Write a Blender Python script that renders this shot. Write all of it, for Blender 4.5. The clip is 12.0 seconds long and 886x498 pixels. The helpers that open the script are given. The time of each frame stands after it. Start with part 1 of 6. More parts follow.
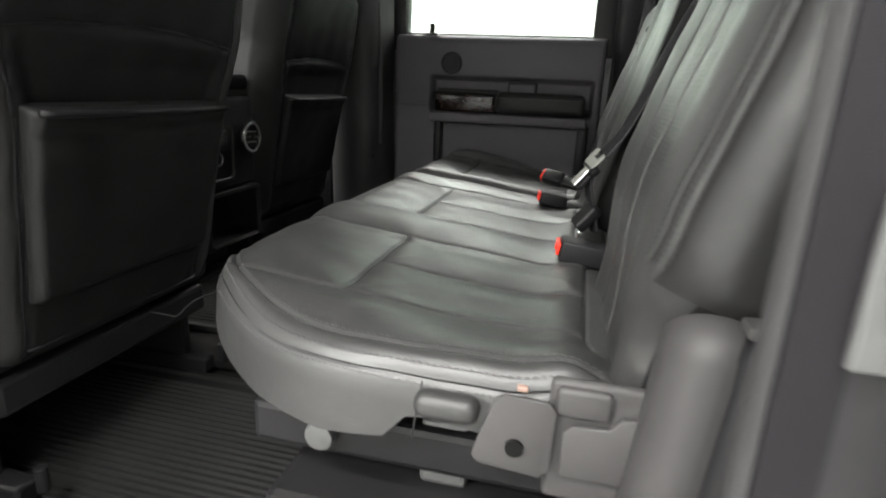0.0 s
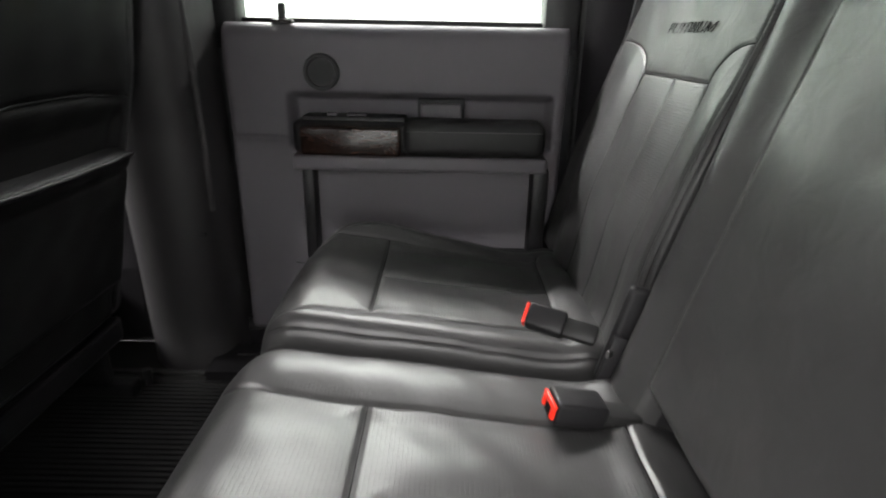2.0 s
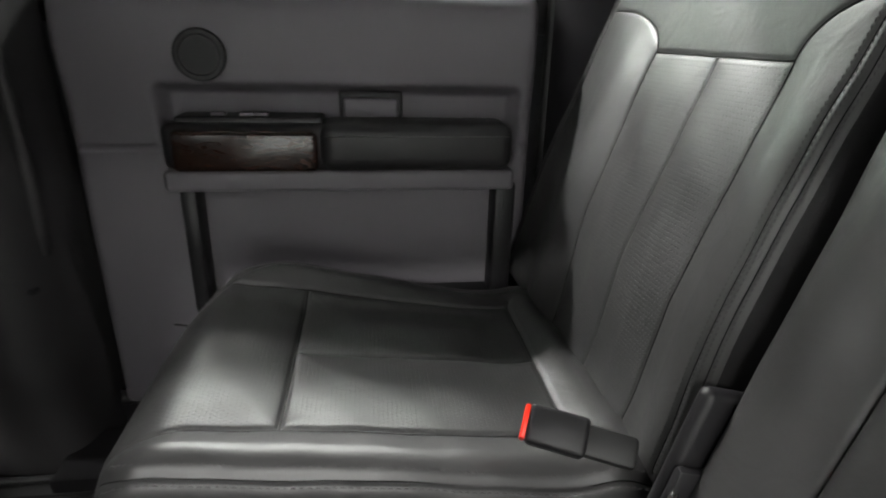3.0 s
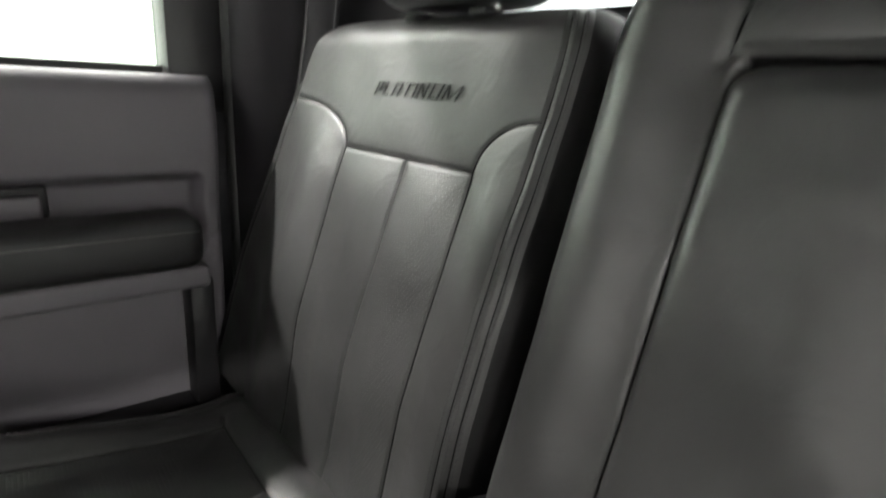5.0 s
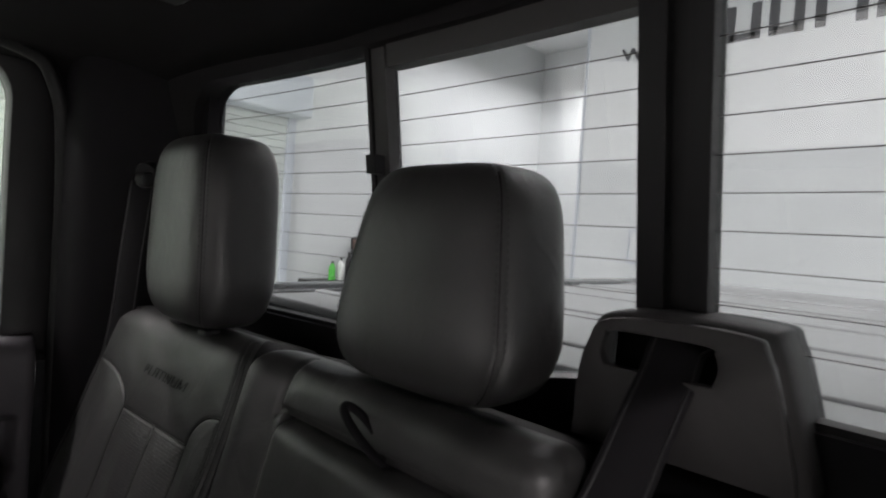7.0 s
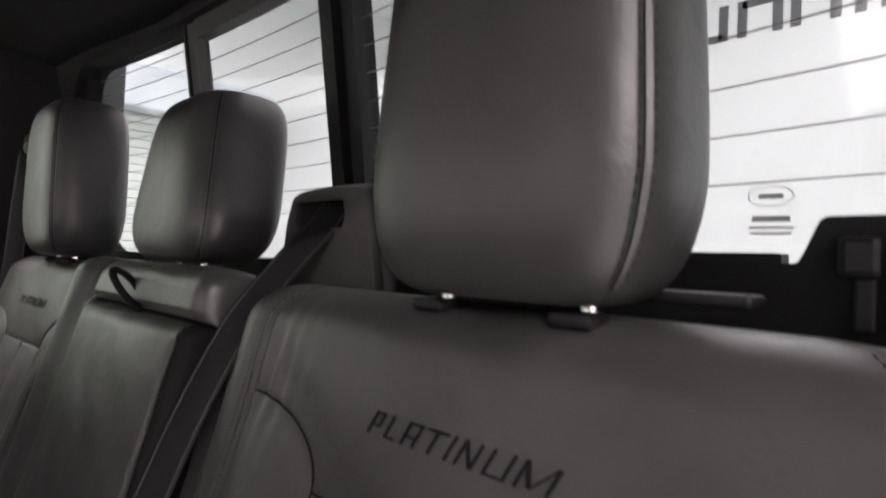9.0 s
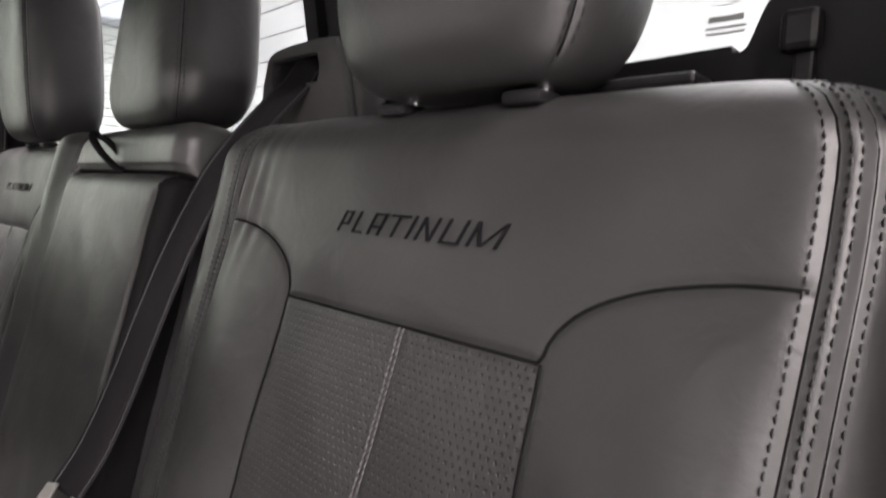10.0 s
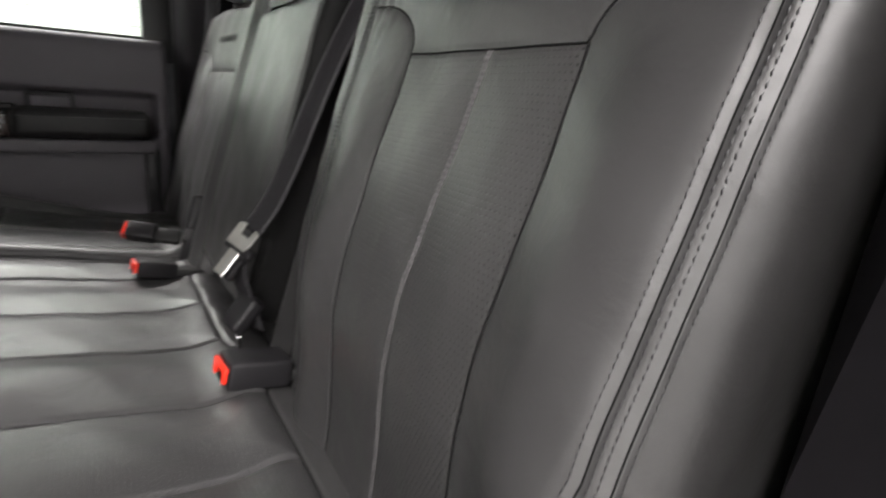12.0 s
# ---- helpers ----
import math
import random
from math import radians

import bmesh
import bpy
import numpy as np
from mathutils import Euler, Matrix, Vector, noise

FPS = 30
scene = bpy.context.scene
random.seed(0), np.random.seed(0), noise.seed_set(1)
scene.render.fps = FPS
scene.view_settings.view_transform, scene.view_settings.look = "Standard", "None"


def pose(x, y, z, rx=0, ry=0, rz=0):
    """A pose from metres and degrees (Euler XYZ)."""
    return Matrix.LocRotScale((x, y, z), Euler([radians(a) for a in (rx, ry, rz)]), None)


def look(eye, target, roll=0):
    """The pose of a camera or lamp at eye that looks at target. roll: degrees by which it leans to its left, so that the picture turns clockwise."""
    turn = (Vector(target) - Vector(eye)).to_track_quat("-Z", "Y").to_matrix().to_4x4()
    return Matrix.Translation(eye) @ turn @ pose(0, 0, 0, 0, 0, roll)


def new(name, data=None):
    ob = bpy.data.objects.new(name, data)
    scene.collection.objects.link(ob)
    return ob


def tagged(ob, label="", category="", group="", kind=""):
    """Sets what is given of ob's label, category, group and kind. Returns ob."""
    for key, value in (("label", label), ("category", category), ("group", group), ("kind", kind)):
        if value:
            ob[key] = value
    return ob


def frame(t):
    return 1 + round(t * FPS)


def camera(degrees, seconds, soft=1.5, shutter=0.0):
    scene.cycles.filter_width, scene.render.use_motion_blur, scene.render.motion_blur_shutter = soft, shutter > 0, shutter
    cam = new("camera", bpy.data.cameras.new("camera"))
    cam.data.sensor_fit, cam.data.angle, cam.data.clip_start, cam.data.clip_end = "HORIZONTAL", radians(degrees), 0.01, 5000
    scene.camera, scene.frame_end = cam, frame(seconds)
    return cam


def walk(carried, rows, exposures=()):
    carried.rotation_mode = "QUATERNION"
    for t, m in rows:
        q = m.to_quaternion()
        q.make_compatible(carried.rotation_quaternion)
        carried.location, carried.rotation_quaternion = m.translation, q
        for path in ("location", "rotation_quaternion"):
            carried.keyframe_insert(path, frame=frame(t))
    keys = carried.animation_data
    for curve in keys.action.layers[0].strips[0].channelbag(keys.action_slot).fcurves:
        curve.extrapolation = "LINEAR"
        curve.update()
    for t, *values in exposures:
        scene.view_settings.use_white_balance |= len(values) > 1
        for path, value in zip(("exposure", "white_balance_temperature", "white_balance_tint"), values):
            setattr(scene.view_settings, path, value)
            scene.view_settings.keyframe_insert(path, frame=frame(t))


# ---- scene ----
cam = camera(76.5, 12.0, soft=2.0, shutter=0.35)
PATH = [
    (0, (0.083, 0.155, 0.615), (-0.356, 2.026, 0.061), 2.6),
    (0.5, (0.002, 0.306, 0.618), (-0.352, 2.17, -0.015), 2.2),
    (1, (-0.01, 0.497, 0.637), (-0.26, 2.361, -0.044), 2.3),
    (1.5, (-0.068, 0.688, 0.675), (-0.242, 2.555, -0.02), 1.8),
    (2, (-0.117, 0.906, 0.763), (-0.118, 2.777, 0.056), 1.2),
    (2.5, (-0.135, 1.105, 0.76), (-0.025, 2.967, 0.04), 1.1),
    (2.7, (-0.135, 1.149, 0.747), (0.013, 3.011, 0.032), 1.3),
    (4.5, (-0.104, 1.294, 0.701), (0.971, 2.836, 0.019), 2.8),
    (5, (-0.12, 1.262, 0.788), (1.083, 2.759, 0.23), 3.2),
    (5.5, (-0.124, 1.191, 0.868), (1.163, 2.677, 0.504), 3.0),
    (6, (-0.122, 1.084, 0.936), (1.254, 2.515, 0.748), 3.9),
    (6.5, (-0.098, 0.993, 0.992), (1.32, 2.401, 0.877), 3.9),
    (7, (-0.095, 0.898, 1.013), (1.344, 2.286, 0.969), 4.0),
    (7.2, (-0.088, 0.868, 1.013), (1.366, 2.241, 0.99), 3.8),
    (8.8, (-0.021, 0.569, 0.911), (1.433, 1.941, 0.98), 2.6),
    (9, (-0.015, 0.55, 0.883), (1.446, 1.915, 0.925), 2.5),
    (9.5, (-0.018, 0.531, 0.827), (1.452, 1.888, 0.816), 2.2),
    (10, (-0.014, 0.52, 0.804), (1.46, 1.855, 0.591), 2.0),
    (10.5, (-0.013, 0.52, 0.766), (1.453, 1.837, 0.426), 2.5),
    (11, (-0.014, 0.508, 0.742), (1.414, 1.834, 0.294), 3.0),
    (11.5, (-0.014, 0.488, 0.712), (1.323, 1.895, 0.23), 3.6),
    (12, (-0.028, 0.413, 0.688), (0.986, 2.059, 0.176), 4.1),
]
EXPOSURES = [(0.0, 0.9, 6550, 8), (0.5, 1.02, 6550, 8), (1.0, 1.34, 6550, 9), (2.0, 1.52, 6500, 11), (2.7, 1.47, 6500, 9), (4.5, 1.74, 6600, 7), (5.0, 1.66, 6650, 9), (5.5, 0.92, 6700, 9), (6.0, 0.28, 6650, 11), (6.5, -0.26, 6600, 16), (7.2, -0.5, 6600, 17), (9.0, 0.28, 6750, 21), (9.5, 0.42, 6750, 21), (10.0, 0.66, 6750, 21), (11.0, 0.84, 6700, 18), (12.0, 0.84, 6600, 14)]
walk(cam, [(t, look(eye, target, roll)) for t, eye, target, roll in PATH], EXPOSURES)

CY = 1.25          # the cab's middle line
GROUND = -0.66     # hall floor below the cab floor
FLOOR = 0.05

# ---- world and lamps ----
world = bpy.data.worlds.new("world")
scene.world = world
world.use_nodes = True
world.node_tree.nodes["Background"].inputs[0].default_value = (0.9, 0.95, 1.0, 1)
world.node_tree.nodes["Background"].inputs[1].default_value = 0.05


def strip_lamp(x, y, z, sx, sy, watts, col=(1.0, 0.985, 0.965)):
    data = bpy.data.lights.new("ceiling_lamp", "AREA")
    data.shape, data.size, data.size_y, data.energy, data.color = "RECTANGLE", sx, sy, watts * 1.15, col
    ob = new("ceiling_lamp", data)
    ob.matrix_world = pose(x, y, z)
    return tagged(ob, "long white strip lamp under the hall ceiling", "ceiling lamp", "hall lamps")


for lx, ly, lw, ls in ((-0.7, -1.25, 125, (2.6, 0.16)), (-0.4, -2.6, 95, (2.6, 0.16)), (-3.4, -3.5, 340, (2.6, 0.16)), (0.9, -4.4, 50, (2.6, 0.16)), (-2.6, 4.2, 190, (2.6, 0.16)),
                       (-0.4, 5.0, 170, (3.0, 0.8)), (2.7, 1.2, 34, (2.6, 0.16)), (5.8, 4.9, 100, (2.6, 0.16)), (-5.4, 1.25, 540, (0.3, 3.2))):
    strip_lamp(lx, ly, 3.35, *ls, lw)


# ---- materials ----
def link(nt, a, b):
    nt.links.new(a, b)


def mat(name, col, rough=0.5, metal=0.0, grain=0.0, grain_scale=600.0, vary=0.12, vary_scale=6.0, spec=0.5, stretch=None,
        kind="noise", coat=0.0, rvary=0.12, creases=0.0):
    """A surface with large stains, fine grain in its relief and an uneven gloss."""
    m = bpy.data.materials.new(name)
    m.use_nodes = True
    nt = m.node_tree
    p = nt.nodes["Principled BSDF"]
    p.inputs["Metallic"].default_value = metal
    p.inputs["Specular IOR Level"].default_value = spec
    p.inputs["Coat Weight"].default_value = coat
    tc = nt.nodes.new("ShaderNodeTexCoord")
    src = tc.outputs["Object"]
    if stretch:
        mp = nt.nodes.new("ShaderNodeMapping")
        mp.inputs["Scale"].default_value = stretch
        link(nt, src, mp.inputs["Vector"])
        src = mp.outputs["Vector"]
    big = nt.nodes.new("ShaderNodeTexNoise")
    big.inputs["Scale"].default_value, big.inputs["Detail"].default_value = vary_scale, 5.0
    link(nt, src, big.inputs["Vector"])
    ramp = nt.nodes.new("ShaderNodeMixRGB")
    lo = [c * (1 - vary) for c in col] + [1]
    hi = [min(1, c * (1 + vary)) for c in col] + [1]
    ramp.inputs[1].default_value, ramp.inputs[2].default_value = lo, hi
    link(nt, big.outputs["Fac"], ramp.inputs[0])
    link(nt, ramp.outputs[0], p.inputs["Base Color"])
    mr = nt.nodes.new("ShaderNodeMapRange")
    mr.inputs["To Min"].default_value, mr.inputs["To Max"].default_value = max(0.02, rough - rvary), min(1, rough + rvary)
    link(nt, big.outputs["Fac"], mr.inputs["Value"])
    link(nt, mr.outputs[0], p.inputs["Roughness"])
    if grain:
        if kind == "voronoi":
            fine = nt.nodes.new("ShaderNodeTexVoronoi")
            fine.inputs["Scale"].default_value = grain_scale
            out = fine.outputs["Distance"]
        else:
            fine = nt.nodes.new("ShaderNodeTexNoise")
            fine.inputs["Scale"].default_value, fine.inputs["Detail"].default_value = grain_scale, 3.0
            out = fine.outputs["Fac"]
        link(nt, src, fine.inputs["Vector"])
        bump = nt.nodes.new("ShaderNodeBump")
        bump.inputs["Strength"].default_value, bump.inputs["Distance"].default_value = grain, 0.001
        link(nt, out, bump.inputs["Height"])
        if creases:
            soft, hard = nt.nodes.new("ShaderNodeTexNoise"), nt.nodes.new("ShaderNodeTexVoronoi")
            soft.inputs["Scale"].default_value, soft.inputs["Detail"].default_value, soft.inputs["Distortion"].default_value = 26.0, 6.0, 0.9
            hard.feature, hard.inputs["Scale"].default_value = "DISTANCE_TO_EDGE", 210.0
            wide, fine_lines = nt.nodes.new("ShaderNodeBump"), nt.nodes.new("ShaderNodeBump")
            wide.inputs["Strength"].default_value, wide.inputs["Distance"].default_value = creases, 0.0035
            fine_lines.inputs["Strength"].default_value, fine_lines.inputs["Distance"].default_value = creases * 0.5, 0.0005
            link(nt, src, soft.inputs["Vector"]), link(nt, src, hard.inputs["Vector"])
            link(nt, soft.outputs["Fac"], wide.inputs["Height"]), link(nt, hard.outputs["Distance"], fine_lines.inputs["Height"])
            link(nt, wide.outputs[0], fine_lines.inputs["Normal"]), link(nt, fine_lines.outputs[0], bump.inputs["Normal"])
        link(nt, bump.outputs[0], p.inputs["Normal"])
    return m


def perforated(m, pitch=0.0046, hole=0.15):
    """Rows of punched holes, laid out in metres on the pad's own sheet, over a leather."""
    m = m.copy()
    nt = m.node_tree
    p = nt.nodes["Principled BSDF"]
    uv = nt.nodes.new("ShaderNodeUVMap")
    sep = nt.nodes.new("ShaderNodeSeparateXYZ")
    link(nt, uv.outputs[0], sep.inputs[0])

    def op(kind, a, b=None):
        n = nt.nodes.new("ShaderNodeMath")
        n.operation = kind
        for i, v in enumerate((a, b)):
            if v is None:
                continue
            if isinstance(v, (int, float)):
                n.inputs[i].default_value = v
            else:
                link(nt, v, n.inputs[i])
        return n.outputs[0]

    u, v = op("MULTIPLY", sep.outputs[0], 1 / pitch), op("MULTIPLY", sep.outputs[1], 1 / pitch)
    row = op("FLOOR", v)
    u = op("ADD", u, op("MULTIPLY", op("MODULO", row, 2.0), 0.5))
    du, dv = op("SUBTRACT", op("FRACT", u), 0.5), op("SUBTRACT", op("FRACT", v), 0.5)
    d = op("SQRT", op("ADD", op("MULTIPLY", du, du), op("MULTIPLY", dv, dv)))
    mask = nt.nodes.new("ShaderNodeMapRange")
    mask.inputs["From Min"].default_value, mask.inputs["From Max"].default_value = hole, hole + 0.07
    link(nt, d, mask.inputs["Value"])
    old = p.inputs["Base Color"].links[0].from_socket
    mix = nt.nodes.new("ShaderNodeMixRGB")
    mix.inputs[1].default_value = (0.006, 0.006, 0.006, 1)
    link(nt, mask.outputs[0], mix.inputs[0])
    link(nt, old, mix.inputs[2])
    link(nt, mix.outputs[0], p.inputs["Base Color"])
    bump = nt.nodes.new("ShaderNodeBump")
    bump.inputs["Strength"].default_value, bump.inputs["Distance"].default_value = 0.7, 0.0008
    link(nt, mask.outputs[0], bump.inputs["Height"])
    if p.inputs["Normal"].links:
        link(nt, p.inputs["Normal"].links[0].from_socket, bump.inputs["Normal"])
    link(nt, bump.outputs[0], p.inputs["Normal"])
    return m


def glass(name, tint, gloss=0.06):
    m = bpy.data.materials.new(name)
    m.use_nodes = True
    nt = m.node_tree
    nt.nodes.clear()
    out = nt.nodes.new("ShaderNodeOutputMaterial")
    tr, gl, mx = nt.nodes.new("ShaderNodeBsdfTransparent"), nt.nodes.new("ShaderNodeBsdfGlossy"), nt.nodes.new("ShaderNodeMixShader")
    tr.inputs[0].default_value, gl.inputs[1].default_value = (*tint, 1), 0.02
    mx.inputs[0].default_value = gloss
    link(nt, tr.outputs[0], mx.inputs[1]), link(nt, gl.outputs[0], mx.inputs[2]), link(nt, mx.outputs[0], out.inputs[0])
    return m


def woodgrain(name):
    m = mat(name, (0.05, 0.018, 0.010), 0.24, spec=0.35, coat=0.05, vary=0.3, vary_scale=30, rvary=0.03)
    nt = m.node_tree
    p = nt.nodes["Principled BSDF"]
    tc = nt.nodes.new("ShaderNodeTexCoord")
    mp = nt.nodes.new("ShaderNodeMapping")
    mp.inputs["Scale"].default_value = (7, 30, 30)
    nz = nt.nodes.new("ShaderNodeTexNoise")
    nz.inputs["Scale"].default_value, nz.inputs["Detail"].default_value, nz.inputs["Distortion"].default_value = 3.0, 6.0, 2.5
    rp = nt.nodes.new("ShaderNodeValToRGB")
    rp.color_ramp.elements[0].position, rp.color_ramp.elements[0].color = 0.42, (0.008, 0.004, 0.003, 1)
    rp.color_ramp.elements[1].position, rp.color_ramp.elements[1].color = 0.68, (0.026, 0.010, 0.0055, 1)
    link(nt, tc.outputs["Object"], mp.inputs[0]), link(nt, mp.outputs[0], nz.inputs["Vector"])
    link(nt, nz.outputs["Fac"], rp.inputs[0]), link(nt, rp.outputs[0], p.inputs["Base Color"])
    return m


LEATHER = mat("charcoal_leather", (0.030, 0.0295, 0.0295), 0.41, spec=0.55, grain=0.05, grain_scale=1600, kind="voronoi", vary=0.14, vary_scale=9, creases=0.30)
LEATHER_PERF = perforated(LEATHER)
LEATHER_PERF_SEAT = perforated(LEATHER, pitch=0.0046, hole=0.13)
LEATHER_SEAT = mat("front_seat_leather", (0.026, 0.0255, 0.0255), 0.46, spec=0.45, grain=0.06, grain_scale=1500, kind="voronoi", vary=0.14, vary_scale=9, creases=0.2)
LEATHER_ARM = mat("black_armrest_leather", (0.012, 0.0115, 0.012), 0.5, spec=0.3, grain=0.06, grain_scale=1500, kind="voronoi", creases=0.15)
# Darker copy of charcoal leather, with the doorway side's shade in its colour.
LEATHER_SHADED = mat("shaded_side_leather", (0.014, 0.0135, 0.0135), 0.40, spec=0.45, grain=0.05, grain_scale=1600, kind="voronoi", vary=0.14, vary_scale=9, creases=0.2)
LEATHER_FRONT = mat("black_seat_vinyl", (0.0105, 0.0103, 0.0105), 0.5, spec=0.2, grain=0.25, grain_scale=700, kind="voronoi")
SIDE_CLOTH = mat("black_side_vinyl", (0.010, 0.0095, 0.010), 0.6, spec=0.15, grain=0.3, grain_scale=900)
# Near-black for the shade inside seams, holes and slots.
SEAM = mat("crease_shadow_black", (0.006, 0.006, 0.006), 0.8, spec=0.08)
THREAD = mat("grey_thread", (0.046, 0.044, 0.045), 0.55, vary=0.3, vary_scale=300)
THREAD_PALE = mat("pale_thread", (0.085, 0.082, 0.084), 0.5, vary=0.3, vary_scale=300)
THREAD_DARK = mat("black_thread", (0.016, 0.016, 0.017), 0.5, vary=0.3, vary_scale=300)
EMBROID = mat("black_embroidery", (0.005, 0.005, 0.006), 0.7, spec=0.15, grain=0.4, grain_scale=1500)
PLASTIC = mat("black_grained_plastic", (0.098, 0.091, 0.100), 0.55, spec=0.3, grain=0.12, grain_scale=1400, vary=0.1)
PLASTIC_GREY = mat("grey_grained_plastic", (0.046, 0.044, 0.044), 0.5, spec=0.3, grain=0.22, grain_scale=1400, vary=0.1)
PLASTIC_DARK = mat("black_plastic", (0.0105, 0.010, 0.011), 0.45, spec=0.25, grain=0.15, grain_scale=1500)
SEAL_GREY = mat("worn_grey_seal_rubber", (0.036, 0.035, 0.036), 0.55, spec=0.3, grain=0.2, grain_scale=500, vary=0.25, vary_scale=18)
PILLAR_GREY = mat("dark_grey_pillar_plastic", (0.030, 0.0285, 0.0295), 0.5, spec=0.3, grain=0.2, grain_scale=1400, vary=0.12)
RUBBER = mat("black_rubber", (0.014, 0.014, 0.014), 0.5, spec=0.25, vary=0.2)
CARPET = mat("black_carpet", (0.016, 0.015, 0.015), 0.95, grain=1.0, grain_scale=1800, vary=0.35, vary_scale=25, spec=0.1)
MAT_RUBBER = mat("floor_mat_rubber", (0.011, 0.011, 0.011), 0.6, spec=0.25, vary=0.3, vary_scale=14)
HEADLINER = mat("dark_headliner_cloth", (0.013, 0.0115, 0.0125), 0.9, grain=0.6, grain_scale=1600, vary=0.08, spec=0.2)
WEBBING = mat("black_seat_belt_webbing", (0.015, 0.014, 0.0155), 0.7, spec=0.08, grain=0.5, grain_scale=900, stretch=(1, 1, 3), vary=0.15)
CHROME = mat("satin_chrome", (0.75, 0.75, 0.74), 0.22, metal=1.0, vary=0.06)
STEEL = mat("bright_tongue_steel", (0.62, 0.61, 0.58), 0.34, metal=0.9, vary=0.15, vary_scale=60)
BARE_STEEL = mat("dull_painted_steel", (0.10, 0.10, 0.10), 0.5, metal=0.3, vary=0.3, vary_scale=30)
RED = mat("red_button_plastic", (0.85, 0.030, 0.012), 0.38, vary=0.05)
WOOD = woodgrain("dark_burl_trim")
PILLAR = mat("dark_pillar_plastic", (0.011, 0.010, 0.0115), 0.6, spec=0.10, grain=0.15, grain_scale=1400, vary=0.1)
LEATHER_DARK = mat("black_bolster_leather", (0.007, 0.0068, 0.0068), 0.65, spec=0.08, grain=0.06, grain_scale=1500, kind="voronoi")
# Tints dim the bright hall seen through the panes; lamp light passes undimmed.
GLASS_SIDE = glass("dimming_side_glass", (0.74, 0.79, 0.75))
GLASS_REAR = glass("dimming_rear_glass", (0.77, 0.80, 0.81))
PAINT = mat("dark_grey_body_paint", (0.05, 0.05, 0.055), 0.3, metal=0.3, coat=0.6, vary=0.05)
JAMB = mat("dark_jamb_paint", (0.014, 0.0135, 0.0145), 0.40, spec=0.3, vary=0.3, vary_scale=9)
TONNEAU = mat("grey_bed_cover_vinyl", (0.42, 0.42, 0.42), 0.6, grain=0.3, grain_scale=300, vary=0.15, vary_scale=4)
HALL_WALL = mat("white_hall_paint", (0.72, 0.73, 0.725), 0.7, grain=0.2, grain_scale=60, vary=0.03, vary_scale=1.2)
HALL_EDGE = mat("pale_blue_grey_paint", (0.55, 0.58, 0.62), 0.6, vary=0.05)
HALL_FLOOR = mat("sealed_concrete", (0.44, 0.44, 0.43), 0.35, grain=0.2, grain_scale=80, vary=0.25, vary_scale=1.5)
SLAT = mat("white_roller_slat", (0.64, 0.67, 0.64), 0.45, vary=0.04)
HEATER = mat("defroster_wire", (0.10, 0.10, 0.10), 0.5)
STAMP = mat("grey_glass_print", (0.24, 0.25, 0.25), 0.6, vary=0.1)
SIGN = mat("grey_wall_lettering", (0.10, 0.10, 0.105), 0.6, vary=0.05)
CARD = mat("brown_board", (0.26, 0.17, 0.14), 0.8, vary=0.15)
COLOURS = {n: mat(n + "_plastic", c, 0.4) for n, c in dict(green=(0.10, 0.55, 0.08), blue=(0.03, 0.08, 0.40), yellow=(0.75, 0.50, 0.06),
                                                          white=(0.75, 0.75, 0.72), teal=(0.25, 0.5, 0.45), black=(0.02, 0.02, 0.02)).items()}


# ---- mesh tools ----
def mesh_part(name, verts, faces, material, parent=None, label="", smooth=True, uvs=None, normals=None):
    me = bpy.data.meshes.new(name)
    me.from_pydata([tuple(v) for v in verts], [], [tuple(f) for f in faces])
    me.materials.append(material)
    if smooth:
        me.polygons.foreach_set("use_smooth", [True] * len(me.polygons))
    if uvs is not None:
        layer = me.uv_layers.new(name="UVMap")
        idx = np.empty(len(me.loops), dtype=np.int32)
        me.loops.foreach_get("vertex_index", idx)
        layer.data.foreach_set("uv", np.asarray(uvs, dtype=np.float32)[idx].ravel())
    me.update()
    if normals is not None:
        me.normals_split_custom_set_from_vertices(np.asarray(normals, dtype=np.float32))
    ob = new(name, me)
    if parent is not None:
        ob.parent = parent
        ob.matrix_parent_inverse = parent.matrix_world.inverted() if parent.type != "EMPTY" else Matrix.Translation(parent.location).inverted()
    return tagged(ob, label)


def part(name, bm, material, parent=None, label="", smooth=False, angle=40):
    me = bpy.data.meshes.new(name)
    bm.normal_update()
    bm.to_mesh(me)
    bm.free()
    me.materials.append(material)
    if smooth:
        me.polygons.foreach_set("use_smooth", [True] * len(me.polygons))
        me.set_sharp_from_angle(angle=radians(angle))
    ob = new(name, me)
    if parent is not None:
        ob.parent = parent
        ob.matrix_parent_inverse = Matrix.Translation(parent.location).inverted()
    return tagged(ob, label)


def thing(name, label, category, at=(0, 0, 0), group="", kind=""):
    ob = new(name)
    ob.empty_display_size = 0.05
    ob.location = at
    return tagged(ob, label, category, group, kind)


